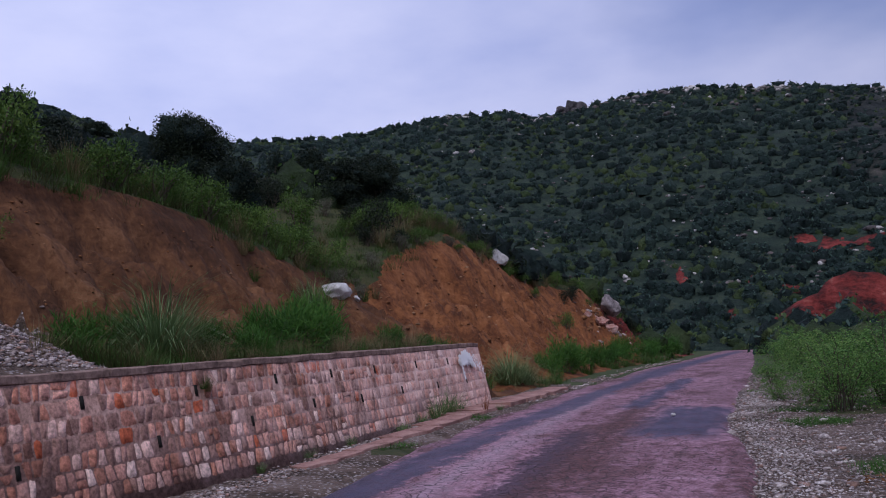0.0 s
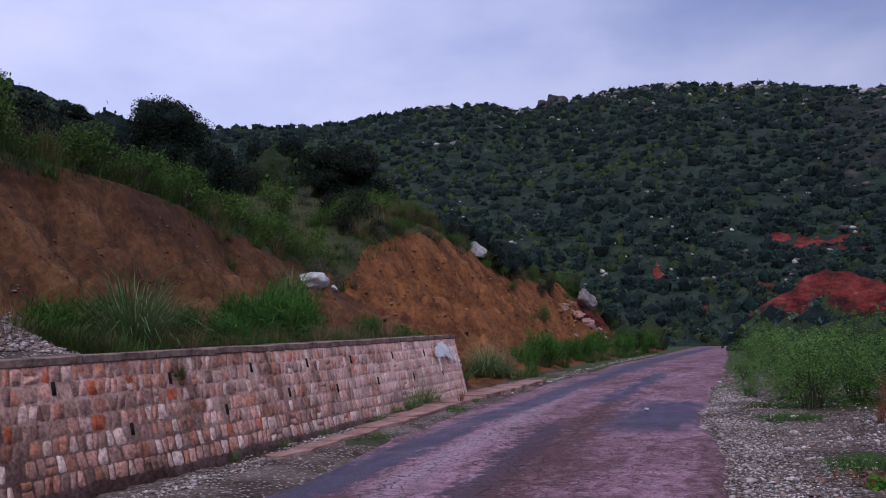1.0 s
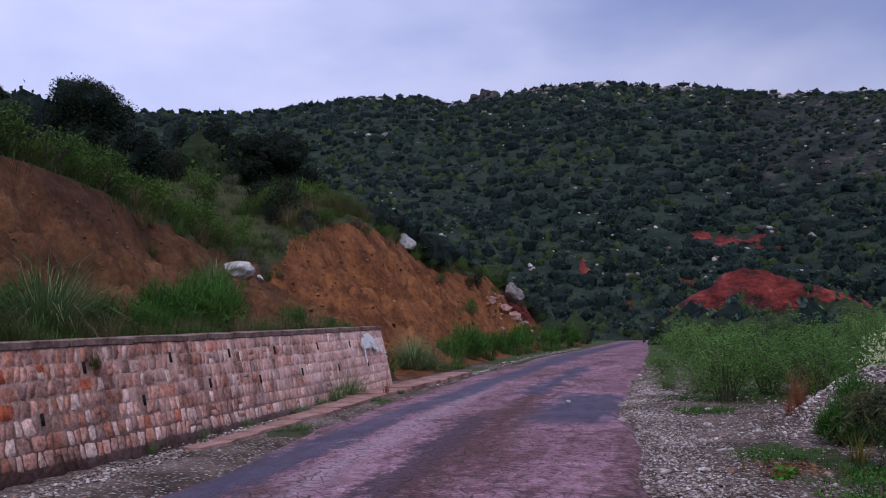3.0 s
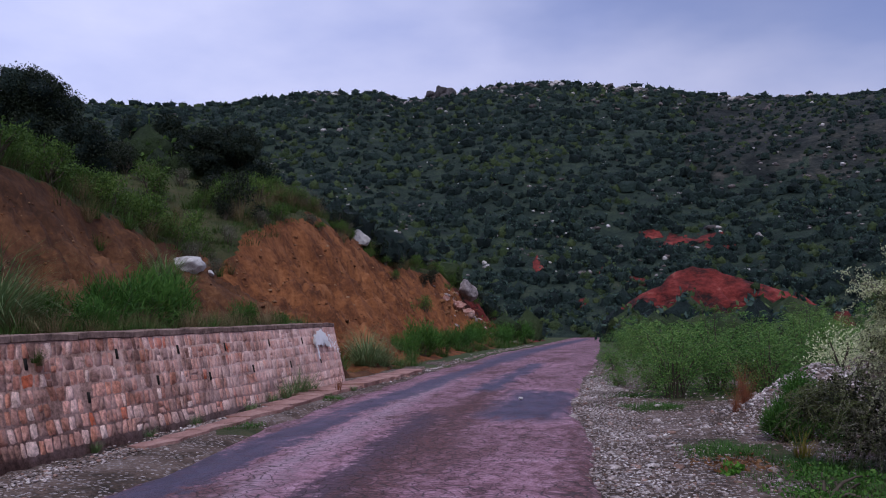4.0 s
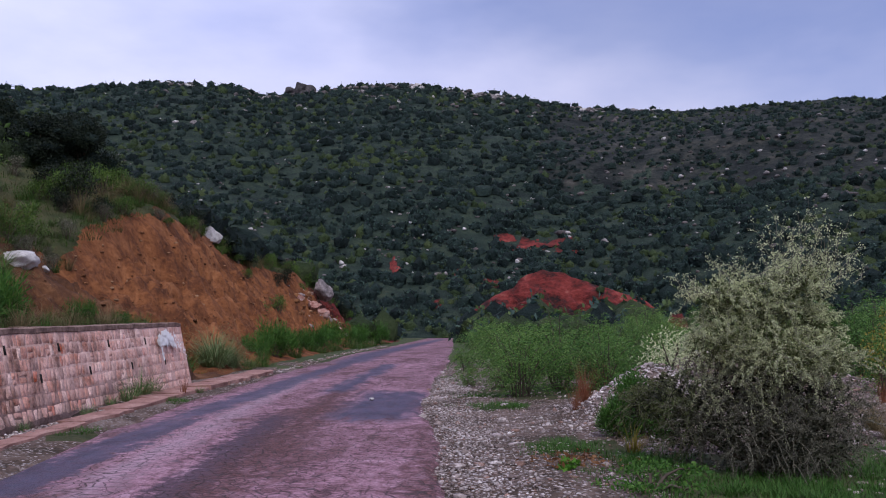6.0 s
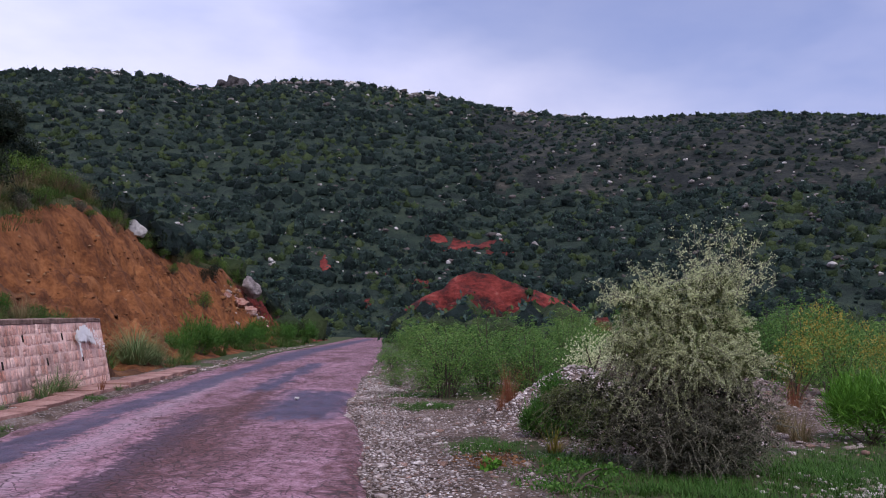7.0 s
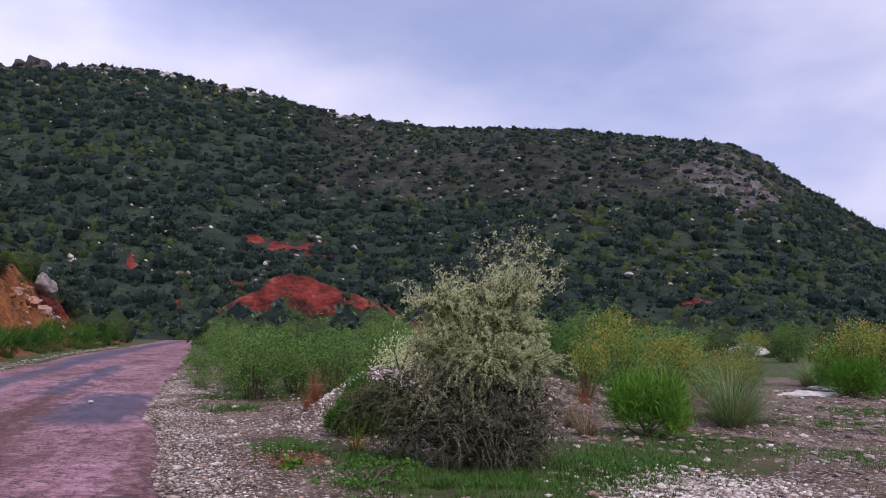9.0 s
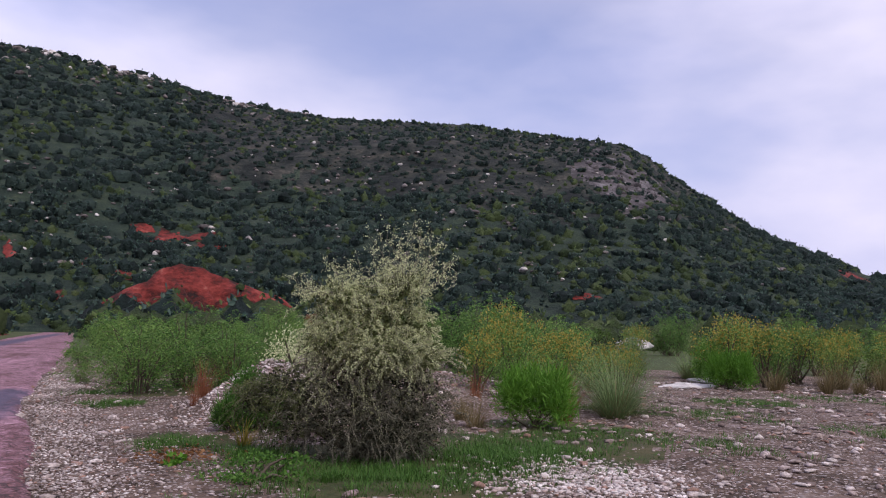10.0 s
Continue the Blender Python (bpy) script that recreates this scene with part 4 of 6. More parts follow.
for k in range(230):                                       # broken ledges just under the skyline
    az = rng.uniform(-22, 12)
    el = float(np.interp(az, RIDGE_AZ, RIDGE_EL)) - 0.15 - 1.5 * rng.random() ** 1.6
    if vnoise(az * 0.55, el * 0.8, 29) < 0.50:
        continue
    x, y, z, r = hill_spot(az, el)
    s = rng.uniform(0.6, 2.0)
    rows.append((x, y, z + s * 0.2, s * 1.4, s, s * 0.9))
scattered_rocks("outcrop", "pale rock outcrops scattered over the hillside", "outcrops", rows, M_HILLSTONE, 16, 10, 2)
rows = []
for k in range(80):                                        # the rock face at the end of the spur
    az = rng.uniform(31.5, 37.5)
    el = 9.6 - 0.5 * (az - 33.6) + rng.normal() * 0.9
    if el < np.interp(az, RIDGE_AZ, RIDGE_EL):
        x, y, z, r = hill_spot(az, el)
        s = rng.uniform(1.0, 3.0)
        rows.append((x, y, z - 0.3, s * 1.2, s * 1.2, s))
scattered_rocks("rock_face", "dull grey broken rock face at the end of the spur", "rock face", rows, M_CRAG, 19, 10, 1)

cx = float(hill_r(-12.6)) - 3
crag = new("crag", mesh_np("crag", *joined([(rock_piece(np.random.default_rng(40 + k), 3, 0.5)[0] * np.array(s) * 0.5 + np.array(o), rock_piece(np.random.default_rng(40 + k), 3, 0.5)[1]) for k, (o, s) in enumerate((((0, 0, 3), (8.5, 7, 7.5)), ((4.5, 0.5, 2.5), (6, 6, 6.5)), ((-4.2, 0.5, 2.2), (5.5, 5, 4.5)), ((1.5, -1.0, 1.2), (9, 6, 4))))]), [M_CRAG]))
crag.location = (cx * math.sin(radians(-12.6)), cx * math.cos(radians(-12.6)), float(hill_z(-12.6, cx)) - 0.5)
crag.rotation_euler = (0, 0, radians(12))
crag.scale = (0.88, 0.88, 1.0)
tagged(crag, "big rounded grey rock standing on the ridge", "crag")

# ---- plants ----
def unit(v):
    return v / np.maximum(np.linalg.norm(v, axis=-1, keepdims=True), 1e-9)


def leaves(rng, centre, out, length, width, spread=0.8):
    """Diamond leaves at the given points, pointing roughly along out."""
    n = len(centre)
    u = unit(out + rng.normal(size=(n, 3)) * spread)
    w = unit(np.cross(u, rng.normal(size=(n, 3))))
    k = rng.uniform(0.65, 1.3, (n, 1))
    a, b = u * length * k * 0.5, w * width * k * 0.5
    lift = np.cross(u, w) * width * 0.15
    v = np.stack([centre - a, centre + b + lift, centre + a, centre - b + lift], 1).reshape(-1, 3)
    return v, np.arange(4 * n).reshape(-1, 4)


def blob_points(rng, blobs, n, shell=0.35, rag=1.0):
    """Points in a cluster of ellipsoids (x, y, z, rx, ry, rz), mostly near their skins, and the way out."""
    bl = np.array(blobs, float)
    vol = bl[:, 3] * bl[:, 4] + bl[:, 3] * bl[:, 5]
    k = rng.choice(len(bl), n, p=vol / vol.sum())
    o = unit(rng.normal(size=(n, 3)))
    lump = 1 + rag * 0.28 * np.sin(o[:, :1] * 7 + k[:, None]) * np.sin(o[:, 1:2] * 6 + 2 * k[:, None]) + rag * 0.07 * rng.normal(size=(n, 1))
    rr_ = (1 - shell * rng.random((n, 1)) ** 1.5) * lump
    return bl[k, :3] + o * rr_ * bl[k, 3:], o


def tube(points, radii, sides=5):
    p = np.asarray(points, float)
    t = unit(np.gradient(p, axis=0))
    ref = np.array([0.31, 0.87, 0.2])
    a = unit(np.cross(t, ref))
    b = np.cross(t, a)
    ang_ = np.linspace(0, 2 * np.pi, sides, endpoint=False)
    v = p[:, None] + np.asarray(radii)[:, None, None] * (np.cos(ang_)[None, :, None] * a[:, None] + np.sin(ang_)[None, :, None] * b[:, None])
    return v.reshape(-1, 3), grid_faces(len(p), sides, True)


def limb(rng, a, b, r0, r1, wobble=0.08, steps=5, sides=5):
    a, b = np.asarray(a, float), np.asarray(b, float)
    t = np.linspace(0, 1, steps)[:, None]
    p = a + (b - a) * t + np.sin(t * np.pi) * rng.normal(size=3) * wobble * np.linalg.norm(b - a)
    p[1:-1] += rng.normal(size=(steps - 2, 3)) * wobble * 0.3 * np.linalg.norm(b - a)
    return tube(p, r0 + (r1 - r0) * t[:, 0], sides)


def blades(rng, n, base_r, length, lean, droop, width, steps=3, height_fall=0.0):
    """Grass: tapered strips that rise from a small disc and bend outward."""
    a = rng.uniform(0, 2 * np.pi, n)
    q = np.sqrt(rng.random(n))
    foot = np.stack([np.cos(a) * q * base_r, np.sin(a) * q * base_r, np.zeros(n)], -1)
    away = a + rng.normal(size=n) * 0.5
    ln = length * rng.uniform(0.35, 1.1, n) * (1 - height_fall * q)
    tilt = np.abs(lean * (0.1 + rng.random(n) * 1.2) + rng.normal(size=n) * 0.15)
    side = np.stack([-np.sin(away), np.cos(away), np.zeros(n)], -1)
    o = np.stack([np.cos(away), np.sin(away), np.zeros(n)], -1)
    p, pts = foot.copy(), []
    for k in range(steps + 1):
        w = width * (1 - 0.9 * k / steps)
        pts += [p - side * w * 0.5, p + side * w * 0.5]
        th = tilt + droop * ((k + 0.5) / steps) ** 2
        p = p + (o * np.sin(th)[:, None] + np.array([0, 0, 1.0]) * np.cos(th)[:, None]) * (ln / steps)[:, None]
    v = np.stack(pts, 1).reshape(-1, 3)
    base = np.arange(n)[:, None] * (2 * steps + 2)
    f = np.concatenate([base + np.array([2 * k, 2 * k + 1, 2 * k + 3, 2 * k + 2]) for k in range(steps)])
    return v, f


def dome(rng, w, h, count, low=0.15):
    out = []
    for k in range(count):
        a, q = rng.uniform(0, 6.28), math.sqrt(rng.random()) * 0.62
        s = rng.uniform(0.26, 0.42)
        z = h * (low + (0.72 - 0.5 * q * q) * rng.random() ** 0.6)
        out.append((math.cos(a) * q * w * 0.5, math.sin(a) * q * w * 0.5, z, w * s * 0.55, w * s * 0.55, h * s * 0.6))
    return out


def shrub(name, label, category, group, w, h, n, leaf, mat, seed, place, narrow=0.45, count=12, low=0.15, top=None):
    """A leafy shrub: stems from one foot and a ragged crown."""
    rng = np.random.default_rng(seed)
    ob = thing(name, label, category, group, place)
    bl = dome(rng, w, h, count, low)
    wood = part("stem", mesh_np("stem", *joined([limb(rng, rng.normal(size=3) * np.array([0.04, 0.04, 0]) * w, b[:3], 0.018 * w, 0.004 * w) for b in bl]), [M_BARK]), ob)
    if name == "creeper":
        tagged(wood, kind="stuff")
    p, o = blob_points(rng, bl, n, 0.75)
    keep = p[:, 2] > 0.03
    p, o = p[keep], o[keep]
    part("foliage", mesh_np("foliage", *leaves(rng, p, o + np.array([0, 0, 0.5]), leaf, leaf * narrow), [mat]), ob)
    if top:
        p, o = blob_points(rng, [b for b in bl if b[2] > h * 0.5] or bl, top[1], 0.1)
        part("blossom", mesh_np("blossom", *leaves(rng, p, o + np.array([0, 0, 0.6]), top[2], top[2] * 0.7), [top[0]]), ob, top[3])
    return ob


def feather_bush(label, group, w, h, limbs, seed, place, mat=M_LEAF_FEATHER, fronds=15, per=24, leaf=0.062):
    """Arching limbs from a bare base, hung with drooping fronds of small paired leaflets."""
    rng = np.random.default_rng(seed)
    ob = thing("feathery_shrub", label, "shrub", group, place)
    wood, ce, ou = [], [], []
    for k in range(limbs):
        a, q = 6.283 * (k + rng.uniform(-0.4, 0.4)) / limbs * 2.0, rng.uniform(0.15, 1.0)
        e = np.array([math.cos(a) * q * w * 0.5, math.sin(a) * q * w * 0.5, h * rng.uniform(0.55, 0.95) * (1 - 0.42 * q * q)])
        b = np.array([math.cos(a) * 0.06 * w, math.sin(a) * 0.06 * w, 0.0])
        c = np.array([e[0] * 0.35, e[1] * 0.35, e[2] * rng.uniform(0.75, 1.05)])
        u = np.linspace(0, 1, 7)[:, None]
        q_ = b * (1 - u) ** 2 + c * 2 * u * (1 - u) + e * u * u + rng.normal(size=(7, 3)) * 0.02
        wood.append(tube(q_, np.linspace(0.011, 0.003, 7), 4))
        for j in range(fronds):
            t = rng.uniform(0.12, 1.0)
            c0 = b * (1 - t) ** 2 + c * 2 * t * (1 - t) + e * t * t
            d_ = unit(rng.normal(size=3) * np.array([1, 1, 0.5]) + np.array([math.cos(a), math.sin(a), 0.25]) * 0.8)
            reach = rng.uniform(0.22, 0.55)
            v = np.linspace(0.05, 1, per)[:, None]
            line = c0 + d_ * reach * v + np.array([0, 0, -0.75 * reach]) * v ** 2
            cross_ = unit(np.cross(d_, np.array([0, 0, 1.0]) + rng.normal(size=3) * 0.3))
            sign = np.where(np.arange(per) % 2, 1.0, -1.0)[:, None]
            ce.append(line + cross_ * sign * leaf * 0.45 + rng.normal(size=(per, 3)) * 0.012)
            ou.append(cross_ * sign + d_ * 0.6 + np.array([0, 0, -0.35]))
    part("stem", mesh_np("stem", *joined(wood), [M_BARK]), ob)
    part("foliage", mesh_np("foliage", *leaves(rng, np.concatenate(ce), np.concatenate(ou), leaf, leaf * 0.26, 0.3), [mat]), ob)
    return ob


def broom_bush(label, group, w, h, n, seed, place, mat=M_LEAF_BRIGHT, length=0.26, width=0.014):
    """A rounded bush of fine upright shoots."""
    rng = np.random.default_rng(seed)
    ob = thing("broom_bush", label, "bush", group, place)
    bl = [(0, 0, h * 0.42, w * 0.38, w * 0.38, h * 0.40)]
    for k in range(9):
        a, q = rng.uniform(0, 6.28), rng.uniform(0.2, 0.36) * w
        bl.append((math.cos(a) * q, math.sin(a) * q, h * rng.uniform(0.25, 0.62), w * 0.2, w * 0.2, h * rng.uniform(0.2, 0.34)))
    part("stem", mesh_np("stem", *joined([limb(rng, rng.normal(size=3) * np.array([0.05, 0.05, 0]) * w, b[:3], 0.014, 0.004, 0.08, 4, 4) for b in bl]), [M_BARK]), ob)
    p, o = blob_points(rng, bl, n, 0.7)
    keep = p[:, 2] > 0.04
    p, o = p[keep], o[keep]
    part("foliage", mesh_np("foliage", *leaves(rng, p, o * 0.9 + np.array([0, 0, 0.75]), length, width, 0.5), [mat]), ob)
    return ob


def tuft(label, group, n, length, lean, droop, width, base_r, mat, seed, place, dry=0.0, fall=0.0, category="grass tuft", name="grass_tuft"):
    rng = np.random.default_rng(seed)
    ob = thing(name, label, category, group, place)
    part("foliage", mesh_np("foliage", *blades(rng, n, base_r, length, lean, droop, width, 3 if n > 400 else 2, fall), [mat]), ob)
    if dry > 0:
        part("dry_foliage", mesh_np("dry_foliage", *blades(rng, int(n * dry), base_r * 1.1, length * 0.95, lean * 1.3, droop * 1.2, width, 3, fall), [M_GRASS_DRY]), ob, "straw-coloured dry blades")
    return ob


def tree(label, w, h, n, leaf, mat, seed, place, trunk=0.25):
    """Tapered trunk, limbs, and a ragged crown with gaps."""
    rng = np.random.default_rng(seed)
    ob = thing("tree", label, "tree", "trees on the bank", place)
    fork = np.array([0, 0, h * trunk])
    bl = [(0, 0, h * 0.80, w * 0.26, w * 0.26, h * 0.17)]
    for k in range(21):
        a, u = rng.uniform(0, 6.28), rng.uniform(-0.85, 0.9)
        q = math.sqrt(1 - u * u) * rng.uniform(0.25, 0.72)
        s = rng.uniform(0.17, 0.27)
        bl.append((math.cos(a) * q * w * 0.5, math.sin(a) * q * w * 0.5, h * (0.50 + 0.40 * u), w * s, w * s, h * s * 0.72))
    part("trunk", mesh_np("trunk", *limb(rng, (0, 0, -0.3), fork, 0.055 * w, 0.035 * w, 0.05, 6, 8), [M_BARK]), ob)
    for b in bl:
        part("limb", mesh_np("limb", *limb(rng, fork * rng.uniform(0.7, 1), b[:3], 0.022 * w, 0.005 * w, 0.1), [M_BARK]), ob)
    p, o = blob_points(rng, bl, n, 0.6, 0.5)
    part("crown", mesh_np("crown", *leaves(rng, p, o, leaf, leaf * 0.55), [mat]), ob)
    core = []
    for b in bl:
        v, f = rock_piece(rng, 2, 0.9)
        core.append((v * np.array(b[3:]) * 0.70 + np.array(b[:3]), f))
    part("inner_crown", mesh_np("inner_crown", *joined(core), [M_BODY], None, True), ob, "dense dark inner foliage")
    return ob


def spread(proto, places, rng, lo=0.75, hi=1.25, sink=0.03):
    """Copies of a plant at the given places, turned and scaled."""
    for x, y, z, *s in places:
        k = s[0] if s else rng.uniform(lo, hi)
        copy_thing(proto, Matrix.Translation((x, y, z - sink)) @ Matrix.Rotation(rng.uniform(0, 6.28), 4, "Z") @ Matrix.Diagonal((k * rng.uniform(0.9, 1.1), k * rng.uniform(0.9, 1.1), k * rng.uniform(0.88, 1.15), 1)))
# ---- trees and shrubs of the bank ----
def bank_at(az, r):
    d, y = -r * math.sin(radians(az)), r * math.cos(radians(az))
    return -d, y, on_bank(d, y)


rng = np.random.default_rng(77)
def tree_to(label, az, r, el, w, n, seed, down=0.0):
    """A tree on the bank whose top reaches the given elevation as seen from the road."""
    x, y, z = bank_at(az, r)
    h = 1.6 + r * math.tan(radians(el)) - z + down
    return tree(label, w, max(h, 1.6), int(n * 4.0), 0.085, M_LEAF_DARK, seed, (x, y, z - down), 0.08)


tree_to("dense dark evergreen tree on the bank", -38.8, 33.0, 15.7, 3.4, 11000, 1, 0.3)
tree_to("dark evergreen tree beside a larger one", -36.3, 31.0, 13.2, 2.6, 6000, 7, 0.3)
tree_to("broad dark evergreen tree on the bank", -26.6, 38.0, 13.2, 3.4, 9000, 2, 0.3)
tree_to("broad dark evergreen tree on the bank", -28.6, 37.0, 12.8, 3.2, 8000, 8, 0.3)
tree_to("dark evergreen tree with a rounded crown", -30.9, 42.0, 13.6, 2.4, 6500, 3, 0.3)
tree_to("small dark evergreen tree on the bank", -33.3, 55.0, 13.5, 1.8, 3000, 4)
tree_to("low dark evergreen tree at the top of the slope", -44.8, 50.0, 14.9, 2.4, 4500, 5)
tree_to("low dark evergreen tree at the top of the slope", -42.2, 50.0, 13.8, 1.6, 3000, 9)
tree_to("dark evergreen tree at the top of the slope", -50.0, 42.0, 16.3, 3.4, 6000, 6)
tree_to("dark evergreen tree at the top of the slope", -47.5, 46.0, 14.8, 2.4, 4000, 10)

mid = [shrub("shrub", "dense mid-green shrub on the bank", "shrub", "bank shrubs", 1.7, 1.2, 1300, 0.08, M_LEAF_MID, 100 + k, bank_at(a, r)) for k, (a, r) in enumerate(((-44.0, 19.0), (-35.5, 23.5), (-24.0, 36.0)))]
bright = [shrub("shrub", "fresh green shrub along the top of the cut", "shrub", "bank shrubs", 1.6, 1.15, 1400, 0.078, M_LEAF_MID, 110 + k, bank_at(a, r), 0.4) for k, (a, r) in enumerate(((-41.0, 19.8), (-38.0, 21.2)))]
darks_ = [shrub("shrub", "dark olive shrub on the bank", "shrub", "bank shrubs", 1.8, 1.4, 1300, 0.085, M_LEAF_DARK, 120 + k, bank_at(a, r)) for k, (a, r) in enumerate(((-32.0, 28.0), (-28.0, 33.0)))]
bank_far, spots_ = [[], []], []
while len(spots_) < 620:                                   # slope above the cut
    y = rng.uniform(4, 82)
    cd = float(np.interp(y, CREST_Y, CREST_D))
    d = cd + 0.5 + 30 * rng.random() ** 1.35
    if d < y * 1.45 + 3 and d < 45:
        spots_.append((math.hypot(d, y), d, y, cd))
for k, (far_, d, y, cd) in enumerate(sorted(spots_)):
    z = on_bank(d, y)
    green_ = vnoise(d * 0.22, y * 0.22, 44)
    if k < 105:
        pick = bright if (green_ > 0.6 and d < cd + 9) else (darks_ if green_ < 0.36 else mid)
        spread(pick[rng.integers(len(pick))], [(-d, y, z)], rng, 0.6, 1.25)
    else:
        bank_far[0 if green_ < 0.55 else 1].append((-d, y, z - 0.35, rng.uniform(1.0, 2.2)))
for y in np.arange(6.0, 22.0, 0.75):                       # hedge along the lip of the cut
    d = float(np.interp(y, CREST_Y, CREST_D)) + 0.9 + rng.uniform(-0.2, 0.7)
    pick = bright if y < 17 else mid
    spread(pick[rng.integers(len(pick))], [(-d, y, on_bank(d, y))], rng, 0.6, 0.95)
for k in range(46):                                        # right shoulder of the cut
    y = rng.uniform(36, 72)
    d = float(np.interp(y, CREST_Y, CREST_D)) + rng.uniform(-0.8, 3.0)
    pick = mid if rng.random() < 0.5 else darks_
    spread(pick[rng.integers(len(pick))], [(-d, y, on_bank(d, y))], rng, 0.55, 1.0)

dry_shrub = shrub("shrub", "dry grey-brown twiggy shrub on the bank", "shrub", "bank shrubs", 1.4, 1.0, 1100, 0.07, M_LEAF_DRYGREY, 130, bank_at(-22.5, 38.0), 0.3)
for k in range(60):                                        # mixed cover behind the notch of the cut
    a, q = rng.uniform(-36, -17), rng.uniform(24, 46)
    x, y, z = bank_at(a, q)
    if -x > float(np.interp(y, CREST_Y, CREST_D)) + 0.2:
        pick = (bright[k % 2], mid[k % 3], darks_[k % 2], dry_shrub, mid[0])[k % 5]
        spread(pick, [(x, y, z)], rng, 0.6, 1.05)
for k in range(26):                                        # dry growth hanging over the lip
    y = rng.uniform(22, 54)
    d = float(np.interp(y, CREST_Y, CREST_D)) + rng.uniform(-0.7, 0.5)
    spread(dry_shrub if k % 2 else mid[k % 3], [(-d, y, on_bank(d, y))], rng, 0.4, 0.75)

pampas = tuft("tall reedy grass clump with arching blades", "bank grass", 620, 1.75, 0.75, 1.5, 0.020, 0.34, M_GRASS_GREY, 200, (-8.9, 10.2, 1.48), 0.15)
spread(pampas, [(-9.2, 11.0, 1.48, 0.7), (-11.2, 18.6, on_bank(11.2, 18.6), 0.75), (-8.1, 25.2, on_bank(8.1, 25.2), 0.95), (-8.0, 26.3, on_bank(8.0, 26.3), 0.8)], rng)
dry_tuft = tuft("pale straw-coloured grass tuft", "bank grass", 130, 0.75, 0.6, 0.7, 0.011, 0.12, M_GRASS_DRY, 201, (-8.1, 6.3, 1.45))
green_tuft = tuft("fresh green grass tuft", "bank grass", 130, 0.6, 0.7, 0.7, 0.013, 0.16, M_GRASS, 202, (-8.4, 12.0, 1.46), 0.12)
broom = broom_bush("dense bright green broom-like bush", "bank broom", 1.4, 1.25, 1800, 203, (-8.9, 13.2, 1.46), M_LEAF_BROOM, 0.20, 0.018)
spread(broom, [(-9.0, 14.4, 1.46, 1.0), (-9.2, 15.3, 1.48, 1.1), (-8.9, 11.6, 1.46, 0.8), (-8.6, 17.7, 1.45, 0.6), (-8.6, 12.3, 1.45, 0.55), (-9.7, 9.6, 1.5, 0.9), (-9.4, 16.6, 1.5, 0.5), (-9.6, 10.6, 1.5, 0.9), (-8.3, 19.0, 1.45, 0.4)], rng)
spread(dry_tuft, [(-8.9, 6.9, 1.47, 0.9), (-8.6, 7.7, 1.46, 1.0), (-8.0, 10.1, 1.45, 0.6), (-9.4, 6.1, 1.5, 1.1), (-8.1, 8.9, 1.45, 0.6), (-9.0, 10.6, 1.48, 0.7)], rng)
for k in range(95):                                        # grass on the terrace
    y, d = rng.uniform(8.8, 20.2), 7.85 + abs(rng.normal()) * 0.7
    spread(green_tuft if rng.random() < 0.55 else dry_tuft, [(-d, y, on_bank(d, y))], rng, 0.35, 0.9)
for k in range(170):                                       # grass over the crest and the shoulder
    y = rng.uniform(5, 60)
    d = float(np.interp(y, CREST_Y, CREST_D)) + rng.uniform(-0.3, 4.5)
    spread(dry_tuft if rng.random() < 0.55 else green_tuft, [(-d, y, on_bank(d, y))], rng, 0.7, 1.5)
for k in range(40):                                       # grass along the toe of the cut
    y = 22.5 + 50 * rng.random()
    if vnoise(y * 0.4, 3.5, 61) < 0.28:
        continue
    d = -float(np.interp(y, ROAD_Y, ROAD_L)) + 0.9 + rng.random() * 1.9
    spread(green_tuft, [(-d, y, on_bank(d, y))], rng, 0.7, 1.5)
for y, dd_, s in ((30.5, 2.2, 1.0), (32.0, 2.0, 1.2), (34.0, 2.1, 1.1), (37.0, 2.0, 1.0), (40.0, 1.9, 1.2), (44.0, 2.0, 1.2), (48.0, 2.2, 1.3), (53.0, 1.8, 1.3), (58.0, 2.0, 1.5), (64.0, 1.8, 1.5), (70.0, 1.8, 1.6)):
    d = -float(np.interp(y, ROAD_Y, ROAD_L)) + dd_
    spread(broom, [(-d, y, on_bank(d, y), s)], rng)
for y, d, s in ((22.0, 9.8, 0.4), (9.3, 11.4, 0.55), (43.0, 10.6, 0.9), (41.0, 10.9, 0.8)):
    spread(mid[0], [(-d, y, on_bank(d, y), s)], rng)

# plants at the foot of the wall
foot_tuft = tuft("green reed tuft at the foot of the wall", "wall grass", 220, 0.75, 0.5, 0.8, 0.012, 0.2, M_GRASS_GREY, 210, (-6.95, 17.0, -0.02), 0.1)
spread(foot_tuft, [(-6.9, 16.4, 0, 0.75), (-6.95, 17.7, 0, 0.6), (-6.55, 13.9, 0, 0.38), (-6.9, 15.6, 0, 0.4), (-6.9, 12.6, -0.08, 0.35), (-6.9, 11.3, -0.1, 0.3), (-6.15, 18.3, 0, 0.3), (-7.0, 10.1, -0.1, 0.3)], rng)
spread(green_tuft, [(-7.30, 9.25, 1.14, 0.42)], rng)
spread(dry_tuft, [(-7.28, 9.3, 1.1, 0.4)], rng)

tuft("brown dry weed standing beside the concrete apron", "wall grass", 26, 0.6, 0.16, 0.25, 0.016, 0.05, M_DRY_RED, 211, (-6.25, 17.6, 0.03))
spread(green_tuft, [(-7.6, 21.6, on_bank(7.6, 21.6), 0.5), (-7.9, 23.6, on_bank(7.9, 23.6), 0.7)], rng)

